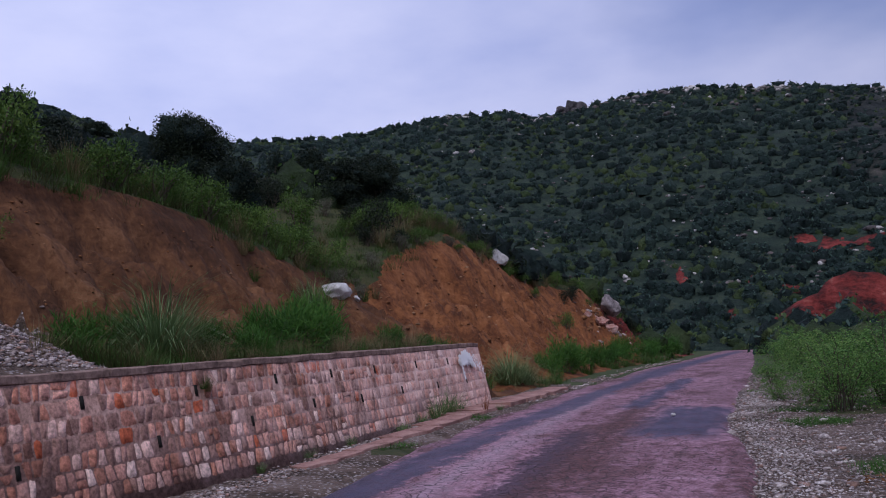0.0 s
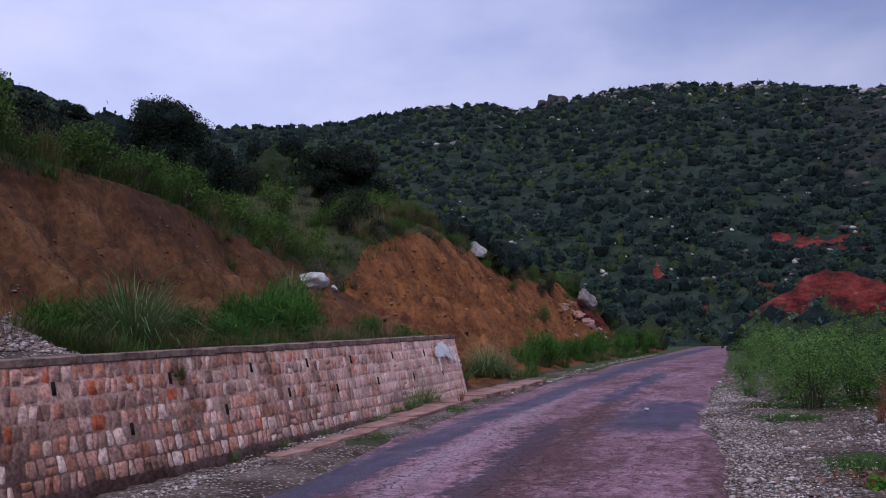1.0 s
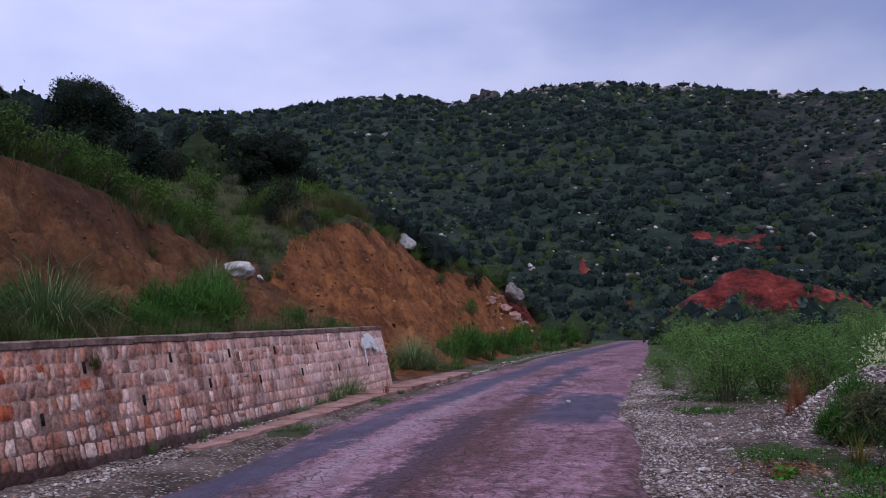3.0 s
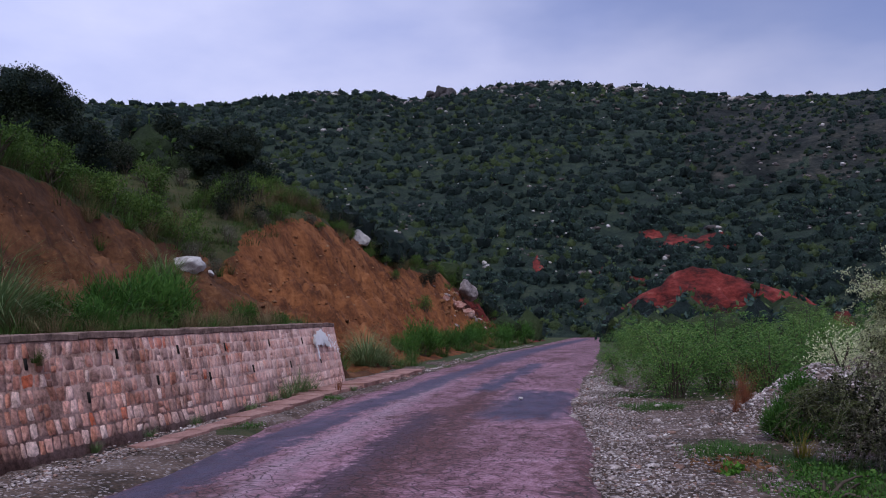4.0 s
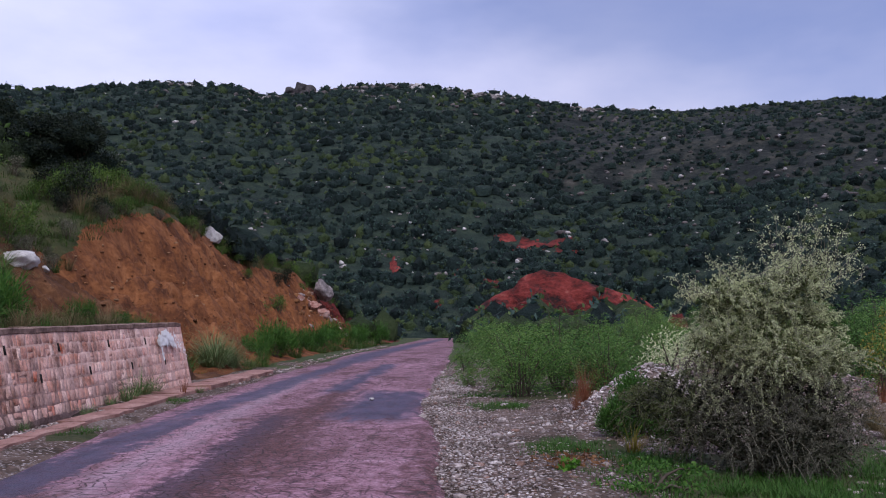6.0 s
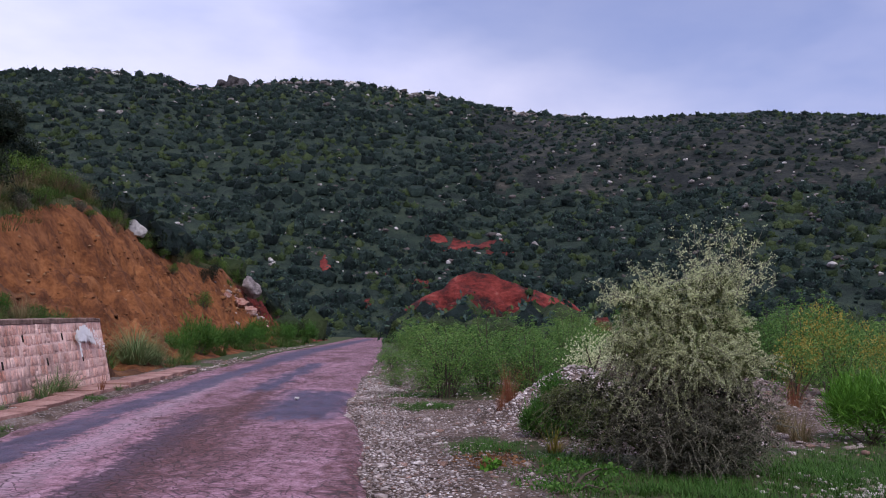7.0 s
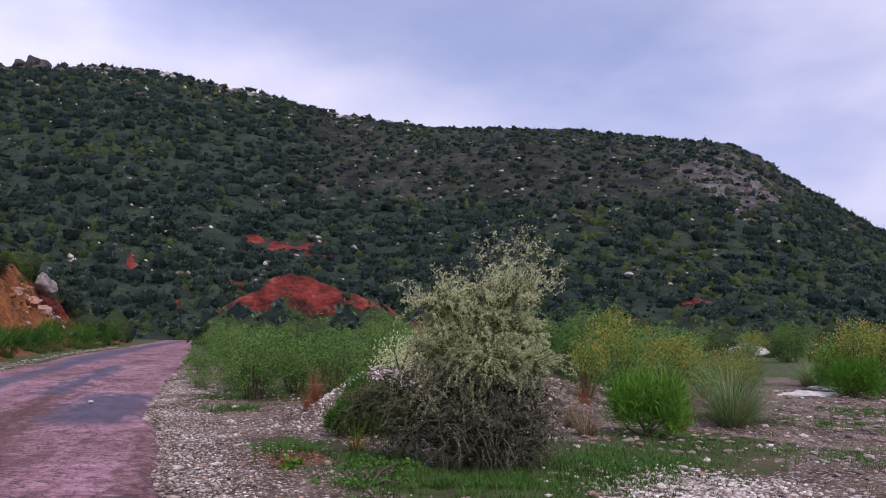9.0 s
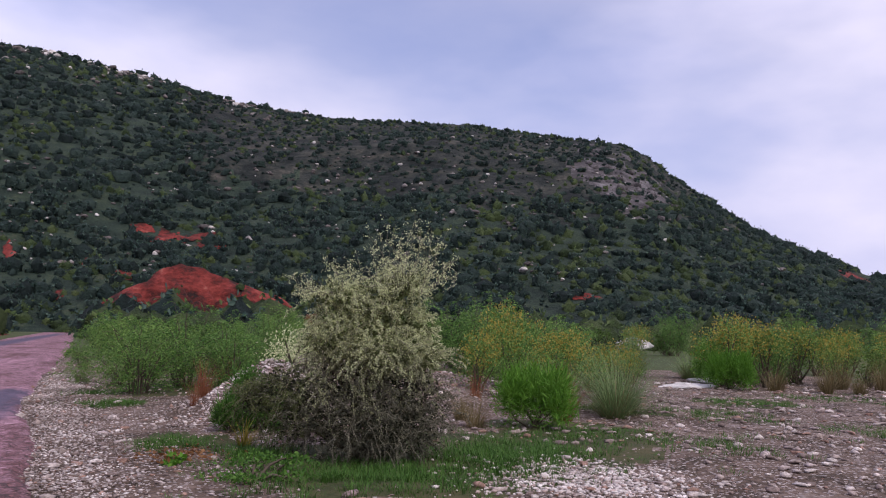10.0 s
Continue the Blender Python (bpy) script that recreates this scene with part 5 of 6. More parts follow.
# ---- plants of the verge and the flat ----
def thorn_bush(place):
    """Tangled thorn bush: a dry skirt darkened for shade, a dome on it paled for light, a shoulder to one side and long
    sprays on top.
    """
    rng = np.random.default_rng(300)
    ob = thing("thorn_bush", "large tangled grey-green thorn bush with pale sprays", "bush", "", place)
    low_ = [(0.05, -0.15, 0.50, 0.80, 0.72, 0.52), (-0.55, 0.0, 0.60, 0.48, 0.55, 0.50), (0.68, 0.0, 0.62, 0.46, 0.52, 0.50), (0.15, -0.5, 0.42, 0.70, 0.42, 0.42), (-0.25, 0.1, 0.98, 0.58, 0.6, 0.38), (0.45, 0.1, 0.98, 0.56, 0.5, 0.34)]
    side_ = [(-0.98, 0.35, 0.86, 0.42, 0.42, 0.30), (-1.30, 0.55, 0.72, 0.28, 0.34, 0.28), (-0.85, 0.25, 0.50, 0.36, 0.4, 0.42)]
    high = [(-0.05, 0.0, 1.62, 0.70, 0.60, 0.42), (-0.38, 0.1, 1.98, 0.46, 0.44, 0.30), (0.25, 0.0, 2.04, 0.48, 0.44, 0.32), (0.58, 0.0, 1.66, 0.34, 0.42, 0.30), (0.62, -0.2, 1.30, 0.42, 0.42, 0.22), (0.10, -0.35, 1.34, 0.55, 0.36, 0.24), (-0.55, 0.0, 1.45, 0.36, 0.42, 0.26), (0.50, 0.0, 2.22, 0.24, 0.26, 0.22)]
    st = [limb(rng, rng.normal(size=3) * np.array([0.12, 0.12, 0]), b[:3], 0.03, 0.008, 0.08, 6, 5) for b in low_ + side_ + high]
    part("stem", mesh_np("stem", *joined(st), [M_BARK]), ob)
    # inner leaves in darker colours: shade of the gaps put into the foliage
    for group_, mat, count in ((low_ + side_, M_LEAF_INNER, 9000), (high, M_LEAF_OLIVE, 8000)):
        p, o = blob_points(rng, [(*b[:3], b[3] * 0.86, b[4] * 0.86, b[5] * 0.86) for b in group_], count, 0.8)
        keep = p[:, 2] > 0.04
        part("inner_foliage", mesh_np("inner_foliage", *leaves(rng, p[keep], o[keep], 0.045, 0.024, 1.0), [mat]), ob, "dense inner foliage, darker to stand for shade")
    per = 84
    # skirt is dry; light from above and shade below are also in these tones
    for group_, mat, n_tw, nm, fall in ((low_[:4], M_LEAF_DRYGREY, 620, "dry_foliage", 0.10), (low_[4:], M_LEAF_MIDTONE, 300, "faded_foliage", 0.16), (side_, M_LEAF_OLIVE, 240, "green_foliage", 0.12), (high[:1] + high[4:7], M_LEAF_MIDTONE, 300, "faded_foliage", 0.12), (high, M_LEAF_GREY, 620, "foliage", 0.10)):
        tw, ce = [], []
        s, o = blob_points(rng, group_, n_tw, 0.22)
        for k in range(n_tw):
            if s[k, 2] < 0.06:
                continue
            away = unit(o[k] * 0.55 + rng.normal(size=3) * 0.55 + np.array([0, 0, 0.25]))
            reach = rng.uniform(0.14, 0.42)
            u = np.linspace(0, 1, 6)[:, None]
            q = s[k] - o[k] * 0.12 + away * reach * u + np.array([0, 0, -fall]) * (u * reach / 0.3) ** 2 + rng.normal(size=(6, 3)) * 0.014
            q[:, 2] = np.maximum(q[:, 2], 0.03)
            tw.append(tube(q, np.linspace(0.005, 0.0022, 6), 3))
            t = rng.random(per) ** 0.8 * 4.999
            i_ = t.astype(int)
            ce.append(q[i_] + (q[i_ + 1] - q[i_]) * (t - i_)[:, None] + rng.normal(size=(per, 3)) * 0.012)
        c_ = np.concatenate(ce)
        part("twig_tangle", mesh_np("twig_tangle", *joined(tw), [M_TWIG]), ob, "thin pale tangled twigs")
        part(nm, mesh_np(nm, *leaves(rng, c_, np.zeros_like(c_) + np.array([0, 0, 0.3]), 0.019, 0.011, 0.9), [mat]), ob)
    tw, ce = [], []
    for k in range(64):                                    # long sprays
        if k < 50:
            a_ = np.array([0.38 + rng.normal() * 0.24, rng.normal() * 0.2, 2.15 + rng.normal() * 0.12])
            e_ = a_ + np.array([0.14 + rng.normal() * 0.22, rng.normal() * 0.2, rng.uniform(0.2, 0.85) * (1 if abs(a_[0] - 0.5) < 0.25 else 0.5)])
        elif k < 58:
            a_ = np.array([-0.5 + rng.normal() * 0.12, rng.normal() * 0.15, 2.02])
            e_ = a_ + np.array([-0.25 - 0.35 * rng.random(), rng.normal() * 0.15, rng.uniform(0.02, 0.28)])
        else:
            a_ = np.array([-0.15 + rng.normal() * 0.1, rng.normal() * 0.15, 2.15])
            e_ = a_ + np.array([-0.15 - 0.2 * rng.random(), rng.normal() * 0.15, rng.uniform(0.2, 0.4)])
        q = a_ + (e_ - a_) * np.linspace(0, 1, 7)[:, None] + rng.normal(size=(7, 3)) * 0.03
        tw.append(tube(q, np.linspace(0.006, 0.002, 7), 3))
        for j in (2, 3, 4, 5):
            e2 = q[j] + unit(rng.normal(size=3)) * rng.uniform(0.06, 0.16)
            tw.append(tube([q[j], (q[j] + e2) / 2 + rng.normal(size=3) * 0.01, e2], [0.003, 0.0025, 0.002], 3))
            ce.append(q[j] + (e2 - q[j]) * rng.random((9, 1)) + rng.normal(size=(9, 3)) * 0.012)
        ce.append(np.repeat(q, 8, 0) + rng.normal(size=(56, 3)) * 0.022)
    part("spray", mesh_np("spray", *joined(tw), [M_TWIG]), ob, "long thin sprays above the crown")
    c_ = np.concatenate(ce)
    part("spray_foliage", mesh_np("spray_foliage", *leaves(rng, c_, np.zeros_like(c_), 0.022, 0.013, 1.0), [M_LEAF_GREY]), ob)
    return ob


thorn_bush((3.06, 9.0, 0.0)).scale = (0.91, 0.91, 0.91)
shrub("shrub", "deep green shrub pressed against the thorn bush", "shrub", "", 1.1, 1.0, 5000, 0.045, M_LEAF_BROOM, 301, (2.15, 11.0, 0.0), 0.4, 12, 0.1)
broom_bush("small dark green broom at the edge of the gravel", "", 0.6, 0.7, 1500, 302, (1.85, 11.0, 0.0), M_LEAF_BROOM, 0.14, 0.014)
shrub("shrub", "grey-green shrub behind the thorn bush", "shrub", "", 2.2, 1.2, 2000, 0.05, M_LEAF_GREY, 303, (3.3, 14.6, 0.25), 0.4, 12, 0.2)

fb = feather_bush("feathery green roadside shrub", "feathery shrubs", 2.5, 1.85, 22, 310, (0.85, 17.0, 0.0))
fb2 = feather_bush("tall feathery green roadside shrub", "feathery shrubs", 2.8, 2.1, 26, 311, (1.8, 18.5, 0.0))
fb3 = feather_bush("low feathery green shrub", "feathery shrubs", 2.2, 1.65, 22, 312, (2.7, 17.6, 0.0))
spread(fb, [(-0.25, 19.8, -0.05, 0.42), (0.5, 19.2, 0, 0.6), (1.2, 21.5, 0, 1.0), (-0.4, 25.5, 0, 0.55), (3.6, 21.0, 0.1, 0.8), (0.6, 27.5, 0, 1.0), (5.2, 21.5, 0.1, 0.9), (0.2, 33.5, 0, 0.9), (-0.3, 40.0, 0, 0.8), (0.3, 48.0, 0, 1.0)], rng)
spread(fb2, [(3.0, 22.3, 0, 0.9), (2.4, 27.5, 0, 0.8), (4.8, 25.5, 0, 1.0), (6.2, 28.5, 0, 1.0), (5.0, 34.0, 0, 1.0), (8.3, 22.0, 0, 1.2), (9.2, 20.4, 0, 1.1), (10.4, 21.8, 0, 1.25), (11.8, 24.0, 0, 1.25), (8.2, 30.0, 0, 1.2), (13.2, 26.5, 0, 1.3), (7.5, 38.0, 0, 1.2)], rng)
spread(fb3, [(1.9, 24.0, 0, 0.9), (7.2, 20.4, 0.1, 1.15), (9.4, 18.4, 0, 0.8), (11.0, 19.6, 0, 0.95), (6.2, 23.6, 0, 1.15), (1.6, 37.0, 0, 1.0), (12.8, 22.0, 0, 1.2), (15.0, 25.0, 0, 1.3)], rng)

bb = broom_bush("rounded bright green broom bush on the gravel", "flat broom", 1.35, 1.15, 5200, 320, (6.35, 11.05, 0.0), M_LEAF_BRIGHT, 0.17, 0.014)
reed = tuft("arching grey-green reed clump", "flat reeds", 620, 1.45, 0.8, 0.8, 0.010, 0.2, M_GRASS_GREY, 321, (8.35, 12.0, 0.0), 0.18)
spread(reed, [(9.1, 12.9, 0, 0.95), (7.9, 13.4, 0, 0.9), (12.5, 19.5, 0, 0.9), (14.0, 21.5, 0, 1.0), (15.6, 22.0, 0, 1.0), (17.0, 21.0, 0, 0.9), (11.3, 17.4, 0, 0.8), (18.5, 19.0, 0, 0.9)], rng)
spread(bb, [(15.3, 17.2, 0, 1.05), (16.6, 19.4, 0, 1.2), (18.3, 20.5, 0, 1.1)], rng)
tuft("rust-red dry stalks beside the broom", "dry stalks", 160, 1.0, 0.35, 0.3, 0.009, 0.14, M_DRY_RED, 322, (7.1, 11.6, 0.0), 0.3)
rust = tuft("rust-red dry grass clump", "dry stalks", 130, 0.9, 0.3, 0.4, 0.009, 0.12, M_DRY_RED, 323, (2.75, 19.2, 0.0))
spread(rust, [(1.75, 13.6, on_ground(1.75, 13.6), 0.75), (1.55, 13.1, on_ground(1.55, 13.1), 0.5), (2.95, 19.8, 0, 0.8), (13.2, 18.6, 0, 0.7), (7.0, 14.8, 0, 0.8), (12.9, 19.4, 0, 0.6)], rng)
yellow = shrub("flowering_shrub", "green shrub covered in yellow flowers", "shrub", "yellow shrubs", 1.6, 1.5, 2400, 0.055, M_LEAF_FEATHER, 330, (9.6, 16.0, 0.0), 0.35, 14, 0.1, (M_LEAF_YELLOW, 800, 0.042, "small yellow flowers"))
spread(yellow, [(10.7, 17.6, 0, 1.2), (8.6, 16.6, 0, 1.15), (11.0, 15.6, 0, 0.85), (7.4, 15.6, 0, 1.0), (9.8, 18.8, 0, 1.35), (16.5, 18.6, 0, 1.3), (17.6, 19.0, 0, 1.2), (19.2, 17.6, 0, 1.1), (20.5, 18.4, 0, 1.2), (22.0, 18.0, 0, 1.2), (15.8, 18.0, 0, 1.45), (17.0, 17.8, 0, 1.3), (18.9, 18.6, 0, 1.4), (8.9, 14.8, 0, 1.0), (10.0, 14.9, 0, 0.9)], rng)
straw = tuft("straw-coloured drooping grass clump", "dry clumps", 260, 0.95, 0.5, 0.9, 0.010, 0.16, M_GRASS_DRY, 340, (17.2, 15.9, 0.0))
spread(straw, [(18.6, 16.8, 0, 1.2), (19.6, 16.3, 0, 1.1), (16.2, 16.6, 0, 1.0), (18.0, 15.6, 0, 0.9), (20.6, 16.9, 0, 1.1), (5.6, 12.2, 0, 0.6), (13.5, 20.4, 0, 0.7), (5.4, 11.2, 0, 0.7), (4.9, 12.6, 0, 0.6)], rng)
tuft("small clump of yellowed grass", "", 60, 0.42, 0.5, 0.9, 0.016, 0.06, M_LEAF_YELLOW, 341, (1.85, 9.95, 0.0))
shrub("creeper", "low leafy creeper with grey-green leaves", "creeper", "", 1.4, 0.30, 1300, 0.04, M_LEAF_BROOM, 342, (1.75, 8.0, 0.0), 0.5, 10, 0.1)
shrub("creeper", "low yellow-green weed in the gravel", "creeper", "", 0.4, 0.18, 160, 0.06, M_LEAF_BRIGHT, 343, (1.0, 9.0, 0.0), 0.5, 6, 0.1)
for k in range(85):                                        # background shrubs of the flat
    az, r = rng.uniform(8, 52), rng.uniform(26, 60)
    x, y = r * math.sin(radians(az)), r * math.cos(radians(az))
    pr = (fb2, yellow, mid[0], reed, darks_[0])[rng.integers(5)]
    spread(pr, [(x, y, on_ground(x, y))], rng, 0.8, 1.4)


def turf(name, label, places, n_per, length, width, mat, seed, wide=0.16):
    """Short grass as one mesh."""
    rng = np.random.default_rng(seed)
    out = []
    for x, y, z in places:
        v, f = blades(rng, n_per, wide, length * rng.uniform(0.6, 1.3), 0.7, 0.8, width, 2)
        out.append((v + np.array([x, y, z]), f))
    v, f = joined(out)
    return tagged(new(name, mesh_np(name, v, f, [mat])), label, "grass", "", "stuff")


pl = []
for px, py, pr, k in ((2.9, 7.9, 1.2, 280), (4.4, 8.5, 1.0, 160), (5.2, 9.3, 1.1, 160), (1.9, 9.4, 0.5, 70), (1.0, 10.3, 0.45, 50), (0.4, 15.3, 0.5, 50), (6.8, 10.2, 1.0, 70), (9.0, 13.4, 0.7, 40), (1.7, 18.2, 1.4, 60), (2.5, 11.6, 0.4, 30), (13.0, 14.0, 0.9, 60), (10.5, 12.0, 1.2, 70), (16.0, 14.5, 1.2, 60), (8.0, 9.0, 1.0, 50), (11.5, 9.5, 1.0, 40), (0.2, 17.2, 0.4, 30), (3.3, 13.5, 0.7, 40), (4.4, 8.0, 0.6, 40), (-5.75, 12.0, 0.35, 14), (-6.0, 16.5, 0.3, 16)):
    for j in range(k):
        x, y = px + rng.normal() * pr * 0.55, py + rng.normal() * pr * 0.55
        if x > float(np.interp(y, ROAD_Y, ROAD_R)) + 0.1 or x < -5.5:
            pl.append((x, y, on_ground(x, y) - 0.01))
turf("grass", "short green grass patches on the stony verge", pl, 30, 0.11, 0.009, M_GRASS_SHORT, 400)
pl = []
for k in range(3600):
    y, q = rng.uniform(4, 60), rng.random()
    crest_ = float(np.interp(y, CREST_Y, CREST_D))
    if q < 0.30:
        d = crest_ + 0.1 + rng.random() * 1.3
    elif q < 0.72:
        d = crest_ + 0.6 + rng.random() * 14
    else:
        y = max(y, 8.6)
        d = 7.7 + rng.random() * 1.9 if y < 20.4 else -float(np.interp(y, ROAD_Y, ROAD_L)) + 1.2 + rng.random() * 1.4
    if q >= 0.72 and y > 20.4 and vnoise(y * 0.4, d * 0.5, 61) < 0.52:
        continue
    pl.append((-d, y, on_bank(d, y)))
turf("bank_grass", "rough green grass over the bank and terrace", pl[::2], 26, 0.34, 0.015, M_GRASS, 401, 0.3)
turf("rough_grass", "dull olive grass over the bank and terrace", pl[1::2], 26, 0.36, 0.015, M_GRASS_DULL, 402, 0.3)


rng2 = np.random.default_rng(200)
lp = np.stack([1.1 + rng2.normal(size=200) * 0.22, 9.3 + rng2.normal(size=200) * 0.22, np.zeros(200)], -1)
lp[:, 2] = ground_z(lp[:, 0], lp[:, 1]) + 0.03 + rng2.random(200) * 0.05
lv, lf = leaves(rng2, lp, rng2.normal(size=(200, 3)) * np.array([1, 1, 0.2]), 0.06, 0.03, 0.3)
tagged(new("leaf_litter", mesh_np("leaf_litter", lv, lf, [M_LITTER])), "fallen orange-brown leaves on the gravel", "leaves", "", "stuff")


# ---- scrub of the hillside ----
def scrub(name, label, places, body, mat, seed, kinds=10, n=18, sub=2):
    """Round shrubs too many to count: lumpy bodies and their leaf sprays."""
    rng = np.random.default_rng(seed)
    protos = []
    for k in range(kinds):
        b = bmesh.new()
        bmesh.ops.create_icosphere(b, subdivisions=sub, radius=0.5)
        off = Vector(rng.uniform(-40, 40, 3))
        bmesh.ops.delete(b, geom=[v for v in b.verts if v.co.z < -0.30], context="VERTS")
        for v in b.verts:
            v.co *= 1 + 0.62 * noise.noise(v.co * 3.2 + off) + 0.5 * noise.noise(v.co * 8.5 + off)
            v.co.z = v.co.z * 0.95 + 0.34
        b.verts.index_update()
        bv_ = np.array([v.co[:] for v in b.verts])
        bf_ = np.array([[v.index for v in f.verts] for f in b.faces])
        b.free()
        p = bv_[rng.integers(len(bv_), size=n)]
        p = p * rng.uniform(0.90, 1.14, (n, 1)) + rng.normal(size=(n, 3)) * 0.05
        p = p[p[:, 2] > 0.08]
        lv, lf = leaves(rng, p, unit(p - np.array([0, 0, 0.25])), 0.17, 0.095, 0.9)
        lf = np.concatenate([lf[:, [0, 1, 2]], lf[:, [0, 2, 3]]])
        protos.append((bv_, bf_, lv, lf))
    acc = [[[], [], 0], [[], [], 0]]
    for x, y, z, s in places:
        pr = protos[rng.integers(kinds)]
        a, st = rng.uniform(0, 6.28), rng.uniform(0.75, 1.15)
        c_, s_ = math.cos(a) * s, math.sin(a) * s
        for j in (0, 1):
            v, f = pr[2 * j], pr[2 * j + 1]
            acc[j][0].append(np.stack([v[:, 0] * c_ - v[:, 1] * s_ + x, v[:, 0] * s_ + v[:, 1] * c_ + y, v[:, 2] * s * st + z], -1))
            acc[j][1].append(f + acc[j][2])
            acc[j][2] += len(v)
    v1, f1 = np.concatenate(acc[0][0]), np.concatenate(acc[0][1])
    v2, f2 = np.concatenate(acc[1][0]), np.concatenate(acc[1][1])
    me = mesh_np(name, np.concatenate([v1, v2]), np.concatenate([f1, f2 + len(v1)]), [body, mat], np.concatenate([np.zeros(len(f1), int), np.ones(len(f2), int)]))
    me.polygons.foreach_set("use_smooth", np.concatenate([np.ones(len(f1), bool), np.zeros(len(f2), bool)]))
    return tagged(new(name, me), label, "scrub", "", "stuff")


rng = np.random.default_rng(88)
az = rng.uniform(-56, 56, 23000)
r = 118 + 234 * rng.random(23000) ** 0.85
r = np.minimum(r, hill_r(az) + 2)
z = hill_z(az, r)
dens = fbm(r * np.sin(np.radians(az)) / 26, r * np.cos(np.radians(az)) / 26, 3, 201)
el = np.degrees(np.arctan2(z - 1.6, r))
red = (((az - 3.6) / 2.0) ** 2 + ((el - 5.15) / 0.4) ** 2 < 1) | (((az + 6.0) / 0.5) ** 2 + ((el - 3.3) / 0.6) ** 2 < 1) | (((az - 31.5) / 1.5) ** 2 + ((el - 1.7) / 0.3) ** 2 < 1) | (((az - 48.2) / 1.0) ** 2 + ((el - 3.3) / 0.35) ** 2 < 1)
keep = (dens + 0.4 * rng.random(23000) > -0.12) & (z > -2.6) & ~red
s = (0.8 + 3.6 * rng.random(23000) ** 2.0) * np.where((az > 6) & (el > 8.5), 0.62, 1.0) * np.interp(r, [120, 340], [0.9, 1.0])
kind = rng.random(23000) + dens * 1.2 + 0.08
dark_ = [(q * math.sin(radians(a)), q * math.cos(radians(a)), w_ - 0.26 * e, e) for a, q, w_, e, g_, ok in zip(az, r, z, s, kind, keep) if ok and g_ < 0.78]
light_ = [(q * math.sin(radians(a)), q * math.cos(radians(a)), w_ - 0.22 * e, e * 0.75) for a, q, w_, e, g_, ok in zip(az, r, z, s, kind, keep) if ok and g_ >= 0.78]
for a in np.arange(-50, 49, 0.22):                         # shrubs on the skyline
    if rng.random() < (0.75 if a < 10 else 0.35):
        q = float(hill_r(a)) - rng.uniform(-1, 5)
        dark_.append((q * math.sin(radians(a)), q * math.cos(radians(a)), float(hill_z(a, q)) - 0.4, rng.uniform(1.2, 3.4) * (1 if a < 12 else 0.6)))
for k in range(900):                                       # scrub on the level before the hill
    a, q = rng.uniform(-16, 58), rng.uniform(60, 135)
    x, y = q * math.sin(radians(a)), q * math.cos(radians(a))
    if float(np.interp(y, ROAD_Y, ROAD_L)) - 2.5 < x < float(np.interp(y, ROAD_Y, ROAD_R)) + 2.5:
        continue
    if -4 < a < 12 and 84 < q < 120:
        continue
    (dark_ if rng.random() < (0.5 if a < 20 else 0.18) else light_).append((x, y, on_ground(x, y) - 0.2, rng.uniform(1.4, 3.6)))
for k in range(110):                                       # bushes along the foot of the red mound
    a, q = rng.uniform(-4.5, 12.5), rng.uniform(74, 84)
    x, y = q * math.sin(radians(a)), q * math.cos(radians(a))
    if x > float(np.interp(y, ROAD_Y, ROAD_R)) + 1.5:
        (dark_ if rng.random() < 0.5 else light_).append((x, y, on_ground(x, y) - 0.2, rng.uniform(2.4, 4.4) * (1.0 if a > -1.0 else 0.5)))
for k in range(46):                                        # small bushes on the face of the red mound
    p_ = red_mound.data.vertices[int(rng.integers(7, 40)) * 160 + int(rng.integers(10, 150))].co
    (dark_ if rng.random() < 0.6 else light_).append((p_.x, p_.y, p_.z - 0.15, 0.5 + 1.1 * rng.random() ** 2))
near_ = [q for q in dark_ if math.hypot(q[0], q[1]) < 205]
far_ = [q for q in dark_ if math.hypot(q[0], q[1]) >= 205]
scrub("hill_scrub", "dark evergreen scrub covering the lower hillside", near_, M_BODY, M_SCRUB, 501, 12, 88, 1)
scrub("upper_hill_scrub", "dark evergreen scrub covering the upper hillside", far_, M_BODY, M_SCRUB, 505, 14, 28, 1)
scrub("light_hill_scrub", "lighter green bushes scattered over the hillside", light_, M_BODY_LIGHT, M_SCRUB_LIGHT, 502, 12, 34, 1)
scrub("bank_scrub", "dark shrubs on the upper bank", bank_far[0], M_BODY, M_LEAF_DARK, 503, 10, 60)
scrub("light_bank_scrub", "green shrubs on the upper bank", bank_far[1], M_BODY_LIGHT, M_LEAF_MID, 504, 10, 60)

# ---- retaining wall, last for its many pieces ----
def wall_top(y):
    return 1.345 + 0.0072 * (np.asarray(y, float) - 6.0)


wall = thing("retaining_wall", "roadside retaining wall of coursed pink and grey stone", "wall")
tagged(wall, kind="structure")
wy = np.arange(WALL_Y0, WALL_Y1 + 0.01, 0.4)
prof = []
for y in wy:
    t_ = float(wall_top(y))
    prof.append([(wall_x(-0.4), y, -0.4), (wall_x(t_), y, t_), (-7.9, y, t_), (-7.9, y, -0.4)])
pv = np.array(prof).reshape(-1, 3)
pf = grid_faces(len(wy), 4, True)
pv2, n4 = pv, len(pv)
caps = np.array([[0, 1, 2, 3], [n4 - 1, n4 - 2, n4 - 3, n4 - 4]])
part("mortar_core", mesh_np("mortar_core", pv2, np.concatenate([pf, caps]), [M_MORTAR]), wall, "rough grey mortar")


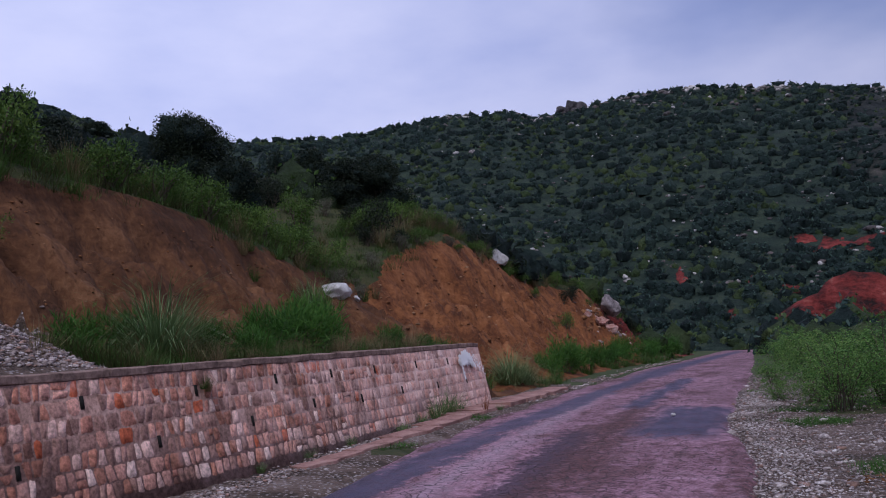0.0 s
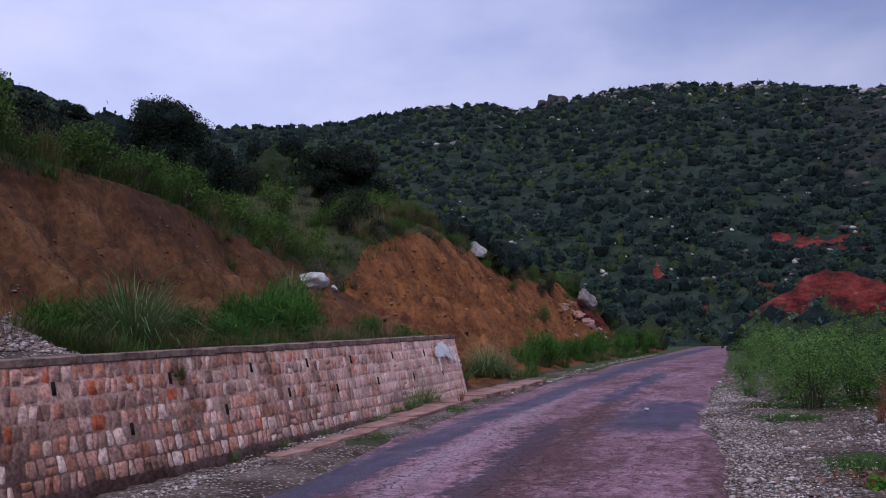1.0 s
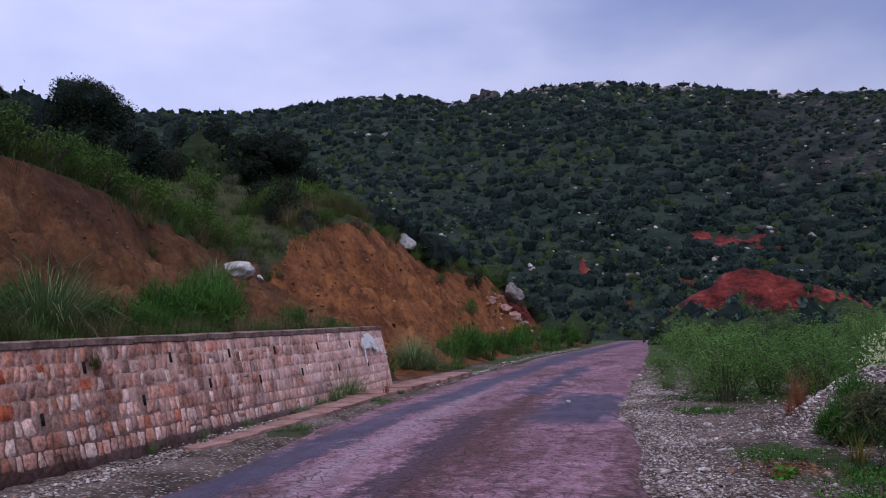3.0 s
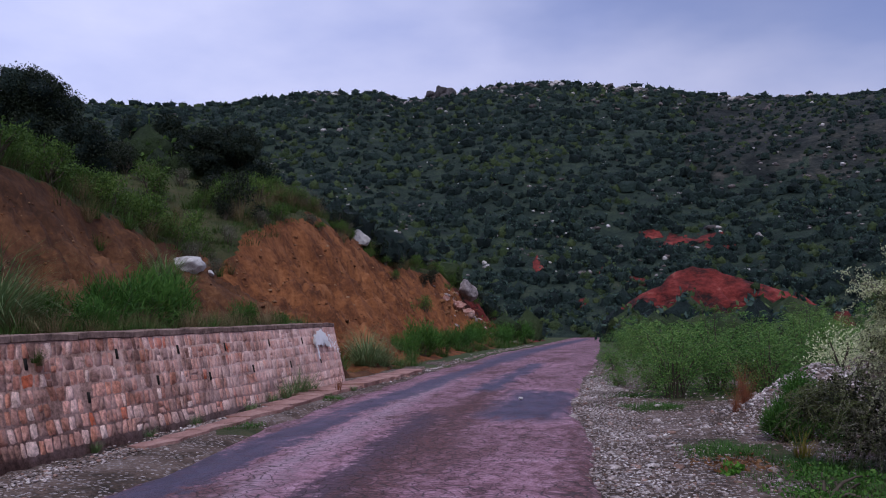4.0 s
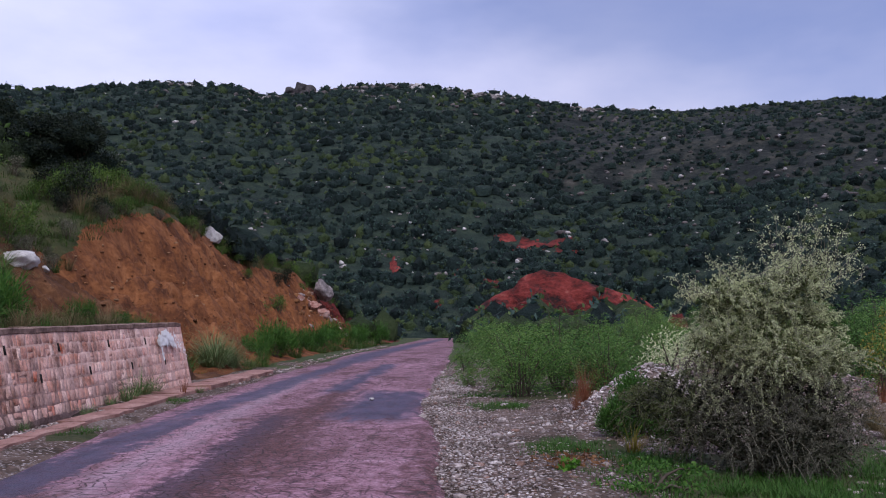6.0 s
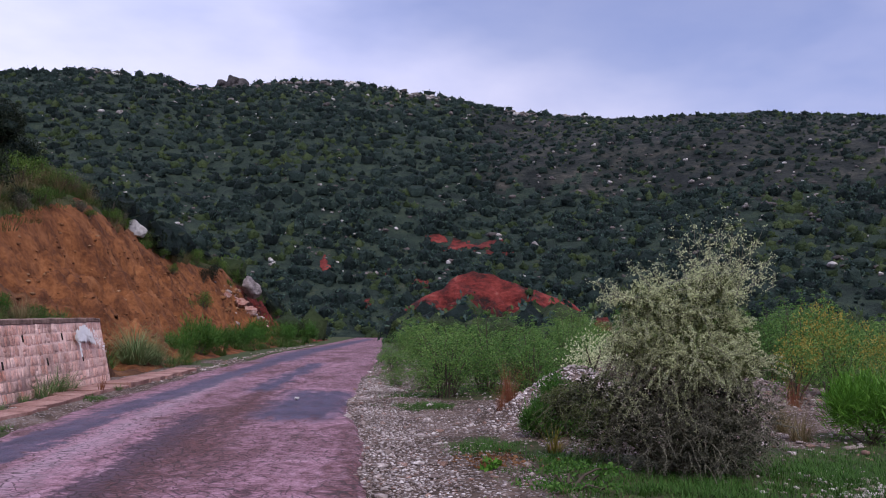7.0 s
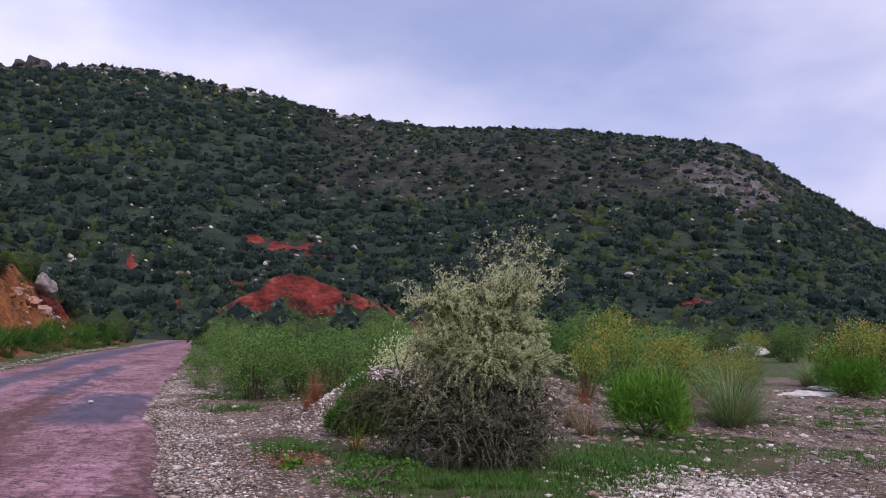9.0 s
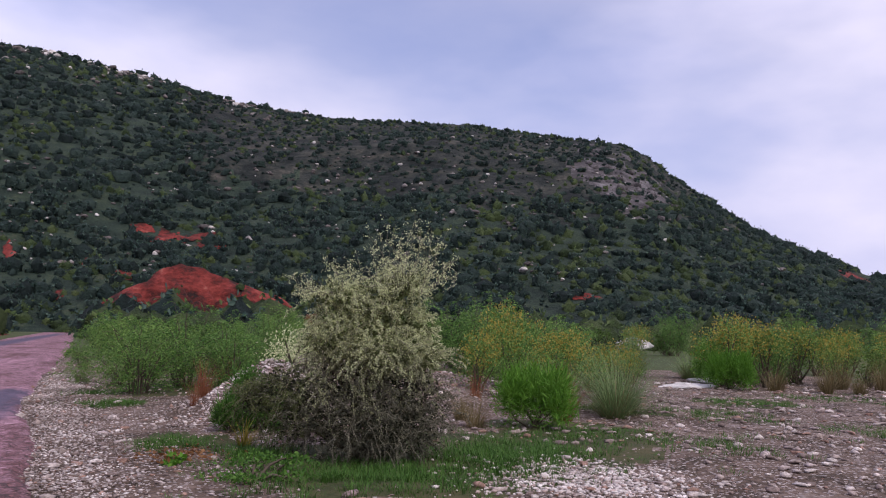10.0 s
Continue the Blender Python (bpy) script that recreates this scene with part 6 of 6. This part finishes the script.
def stone_face(rng, w, h, slants):
    """A hewn stone on the battered wall, a little proud of the mortar: slanting joints, knocked corners, uneven face; points round its centre."""
    a, b = w * 0.5, h * 0.5
    sl, sr = slants
    ring = [(-a - sl, -b), (a - sr, -b), (a + sr, b), (-a + sl, b)]
    p = []
    for k in range(4):
        q, r_ = np.array(ring[k]), np.array(ring[(k + 1) % 4])
        for t in (0.13, 0.5, 0.87):
            p.append(q + (r_ - q) * (t + rng.normal() * 0.05))
    p = np.array(p) * rng.uniform(0.92, 1.06, (12, 1)) * np.array([rng.uniform(0.92, 1.02), rng.uniform(0.88, 1.0)]) + rng.normal(size=(12, 2)) * 0.004
    proud = rng.uniform(0.002, 0.012)
    yz = np.concatenate([p, p * rng.uniform(0.78, 0.93, (12, 1)), rng.normal(size=(1, 2)) * 0.015])
    depth = np.concatenate([np.full(12, -0.003), proud * rng.uniform(0.5, 1.0, 12), [proud * rng.uniform(0.7, 1.4)]])
    v = np.stack([depth - 0.232 * yz[:, 1], yz[:, 0], yz[:, 1]], -1)
    f = []
    for k in range(12):
        j = (k + 1) % 12
        f += [(k, j, 12 + j), (k, 12 + j, 12 + k), (12 + k, 12 + j, 24)]
    return v, np.array(f)


rng = np.random.default_rng(600)
HOLES = [(6.2, 0.48), (7.15, 1.1), (8.25, 0.54), (9.1, 1.1), (10.2, 0.59), (11.0, 1.15), (11.95, 0.7), (12.7, 1.15), (13.6, 0.65), (14.35, 1.14), (15.35, 0.68), (16.3, 1.15), (17.2, 0.66), (18.1, 1.15), (19.0, 0.66)]
lean = math.atan(0.232)
courses, rest, count_near = 7, [], 0
for c in range(courses):
    y, sl = WALL_Y0 + rng.uniform(0, 0.1), 0.0
    while y < WALL_Y1 - 0.05:
        w_ = rng.uniform(0.075, 0.155) if rng.random() < 0.8 else rng.uniform(0.155, 0.26)
        w_ = min(w_, WALL_Y1 - 0.01 - y)
        yc, sr = y + w_ / 2, rng.normal() * 0.014
        hh = float(wall_top(yc)) / courses
        zc = hh * (c + 0.5) + 0.012 * math.sin(yc * 1.9 + c) + rng.normal() * 0.004
        y += w_ + rng.uniform(0.002, 0.014)
        slants, sl = (sl, sr), sr
        if any(abs(yc - hy) < w_ / 2 + 0.02 and abs(zc - hz_) < hh * 0.62 for hy, hz_ in HOLES) or rng.random() < 0.02:
            continue
        halves = ((0.0, hh),) if rng.random() > 0.07 else ((-0.25 * hh, hh * 0.48), (0.25 * hh, hh * 0.48))
        for up_, h_ in halves:
            v, f = stone_face(rng, w_, h_, slants)
            place = (float(wall_x(zc + up_)), yc, zc + up_)
            if 5.7 < yc < 10.4 and count_near < 300:
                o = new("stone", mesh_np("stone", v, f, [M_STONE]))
                o.parent = wall
                o.location = place
                count_near += 1
            else:
                rest.append((v + np.array(place), f))
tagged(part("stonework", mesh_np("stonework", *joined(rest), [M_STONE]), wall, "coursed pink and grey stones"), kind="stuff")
# slots are thin solid slabs; the dark inside is only their colour
for hy, hz_ in HOLES:
    slot = np.array([(x_, y_, z_) for x_ in (-0.5, 0.5) for y_ in (-0.5, 0.5) for z_ in (-0.5, 0.5)])
    sf = np.array([[0, 1, 3, 2], [4, 6, 7, 5], [0, 4, 5, 1], [2, 3, 7, 6], [0, 2, 6, 4], [1, 5, 7, 3]])
    o = part("weep_hole", mesh_np("weep_hole", slot * np.array([0.016, 0.055, 0.15]), sf, [M_HOLE]), wall, "narrow drainage slot, its shade drawn as a dark slab")
    o.matrix_basis = Matrix.Translation((float(wall_x(hz_)), hy, hz_)) @ Matrix.Rotation(-lean, 4, "Y")
y = WALL_Y0
while y < WALL_Y1:
    ln = min(rng.uniform(1.1, 2.0), WALL_Y1 + 0.03 - y)
    b = bmesh.new()
    bmesh.ops.create_cube(b, size=1.0, matrix=Matrix.Diagonal((0.50, ln - 0.008, 0.10, 1)))
    bmesh.ops.subdivide_edges(b, edges=[e for e in b.edges if abs(e.verts[0].co.y - e.verts[1].co.y) > 0.2], cuts=6)
    bmesh.ops.bevel(b, geom=[e for e in b.edges if e.calc_face_angle(0) > 1.0], offset=0.012, segments=1, affect="EDGES")
    for v in b.verts:
        v.co += Vector((noise.noise(v.co * 4 + Vector((y, 0, 0))), 0, noise.noise(v.co * 3 + Vector((0, y, 7))))) * 0.022
    me = bpy.data.meshes.new("coping_slab")
    b.to_mesh(me)
    b.free()
    me.materials.append(M_COPING)
    o = new("coping_slab", me)
    o.parent = wall
    yc = y + ln / 2
    o.location = (float(wall_x(float(wall_top(yc)))) - 0.235, yc, float(wall_top(yc)) + 0.046)
    y += ln

# white paint splashed on the end of the wall: an arch with two runs
def splash():
    out = []
    rng = np.random.default_rng(610)
    for k in range(520):
        if k < 330:                                        # filled crown of the arch
            u, q = rng.uniform(-1, 1), rng.uniform(-0.12, 1)
            y0, z0 = 19.14 + 0.46 * u, 1.08 + 0.25 * q * math.sqrt(1 - u * u) - 0.12 * max(u, 0) ** 2
            s = rng.uniform(0.02, 0.075)
        elif k < 420:                                      # run down the near side
            y0, z0, s = 18.68 + rng.normal() * 0.02, rng.uniform(0.72, 1.12), rng.uniform(0.012, 0.032)
        else:                                              # splashes down the far side
            y0 = rng.uniform(19.45, 20.1)
            z0, s = 1.25 - 0.75 * (y0 - 19.45) + rng.normal() * 0.07, rng.uniform(0.008, 0.024)
        n = 9
        a = np.linspace(0, 2 * np.pi, n, endpoint=False)
        q = s * rng.uniform(0.6, 1.2, n)
        zz_ = z0 + np.sin(a) * q
        v = np.stack([wall_x(zz_) + 0.045 + 0.0002 * k, y0 + np.cos(a) * q, zz_], -1)
        v = np.concatenate([v, [[float(wall_x(z0)) + 0.047 + 0.0002 * k, y0, z0]]])
        out.append((v, np.array([(j, (j + 1) % n, n) for j in range(n)])))
    return joined(out)


tagged(part("paint_mark", mesh_np("paint_mark", *splash(), [M_PAINT]), wall, "faded white paint mark"), kind="stuff")

# concrete apron beside the road
apron = thing("drain_apron", "broken pinkish concrete apron beside the road", "pavement")
tagged(apron, kind="structure")
y = 9.6
while y < 24.5:
    ln = rng.uniform(1.0, 1.9)
    x0 = np.interp(y + ln / 2, [9, 13, 17, 20, 25], [-6.15, -6.35, -6.85, -7.0, -6.7])
    x1 = np.interp(y + ln / 2, [9, 13, 17, 20, 25], [-5.85, -5.95, -6.2, -6.15, -6.1])
    b = bmesh.new()
    bmesh.ops.create_cube(b, size=1.0, matrix=Matrix.Diagonal((x1 - x0, ln - 0.03, 0.16, 1)))
    bmesh.ops.subdivide_edges(b, edges=b.edges[:], cuts=4, use_grid_fill=True)
    for v in b.verts:
        v.co += Vector((noise.noise(v.co * 2.3 + Vector((y, 0, 0))) * 0.09, noise.noise(v.co * 3 + Vector((0, y, 0))) * 0.03, noise.noise(v.co * 2 + Vector((y, y, 0))) * 0.02))
    me = bpy.data.meshes.new("concrete_slab")
    b.to_mesh(me)
    b.free()
    me.materials.append(M_CONCRETE)
    o = new("concrete_slab", me)
    o.parent = apron
    o.location = ((x0 + x1) / 2, y + ln / 2, -0.03 + 0.004 * (y - 10))
    o.rotation_euler = (rng.normal() * 0.01, rng.normal() * 0.015, 0.02 - 0.03 * (y < 18))
    y += ln
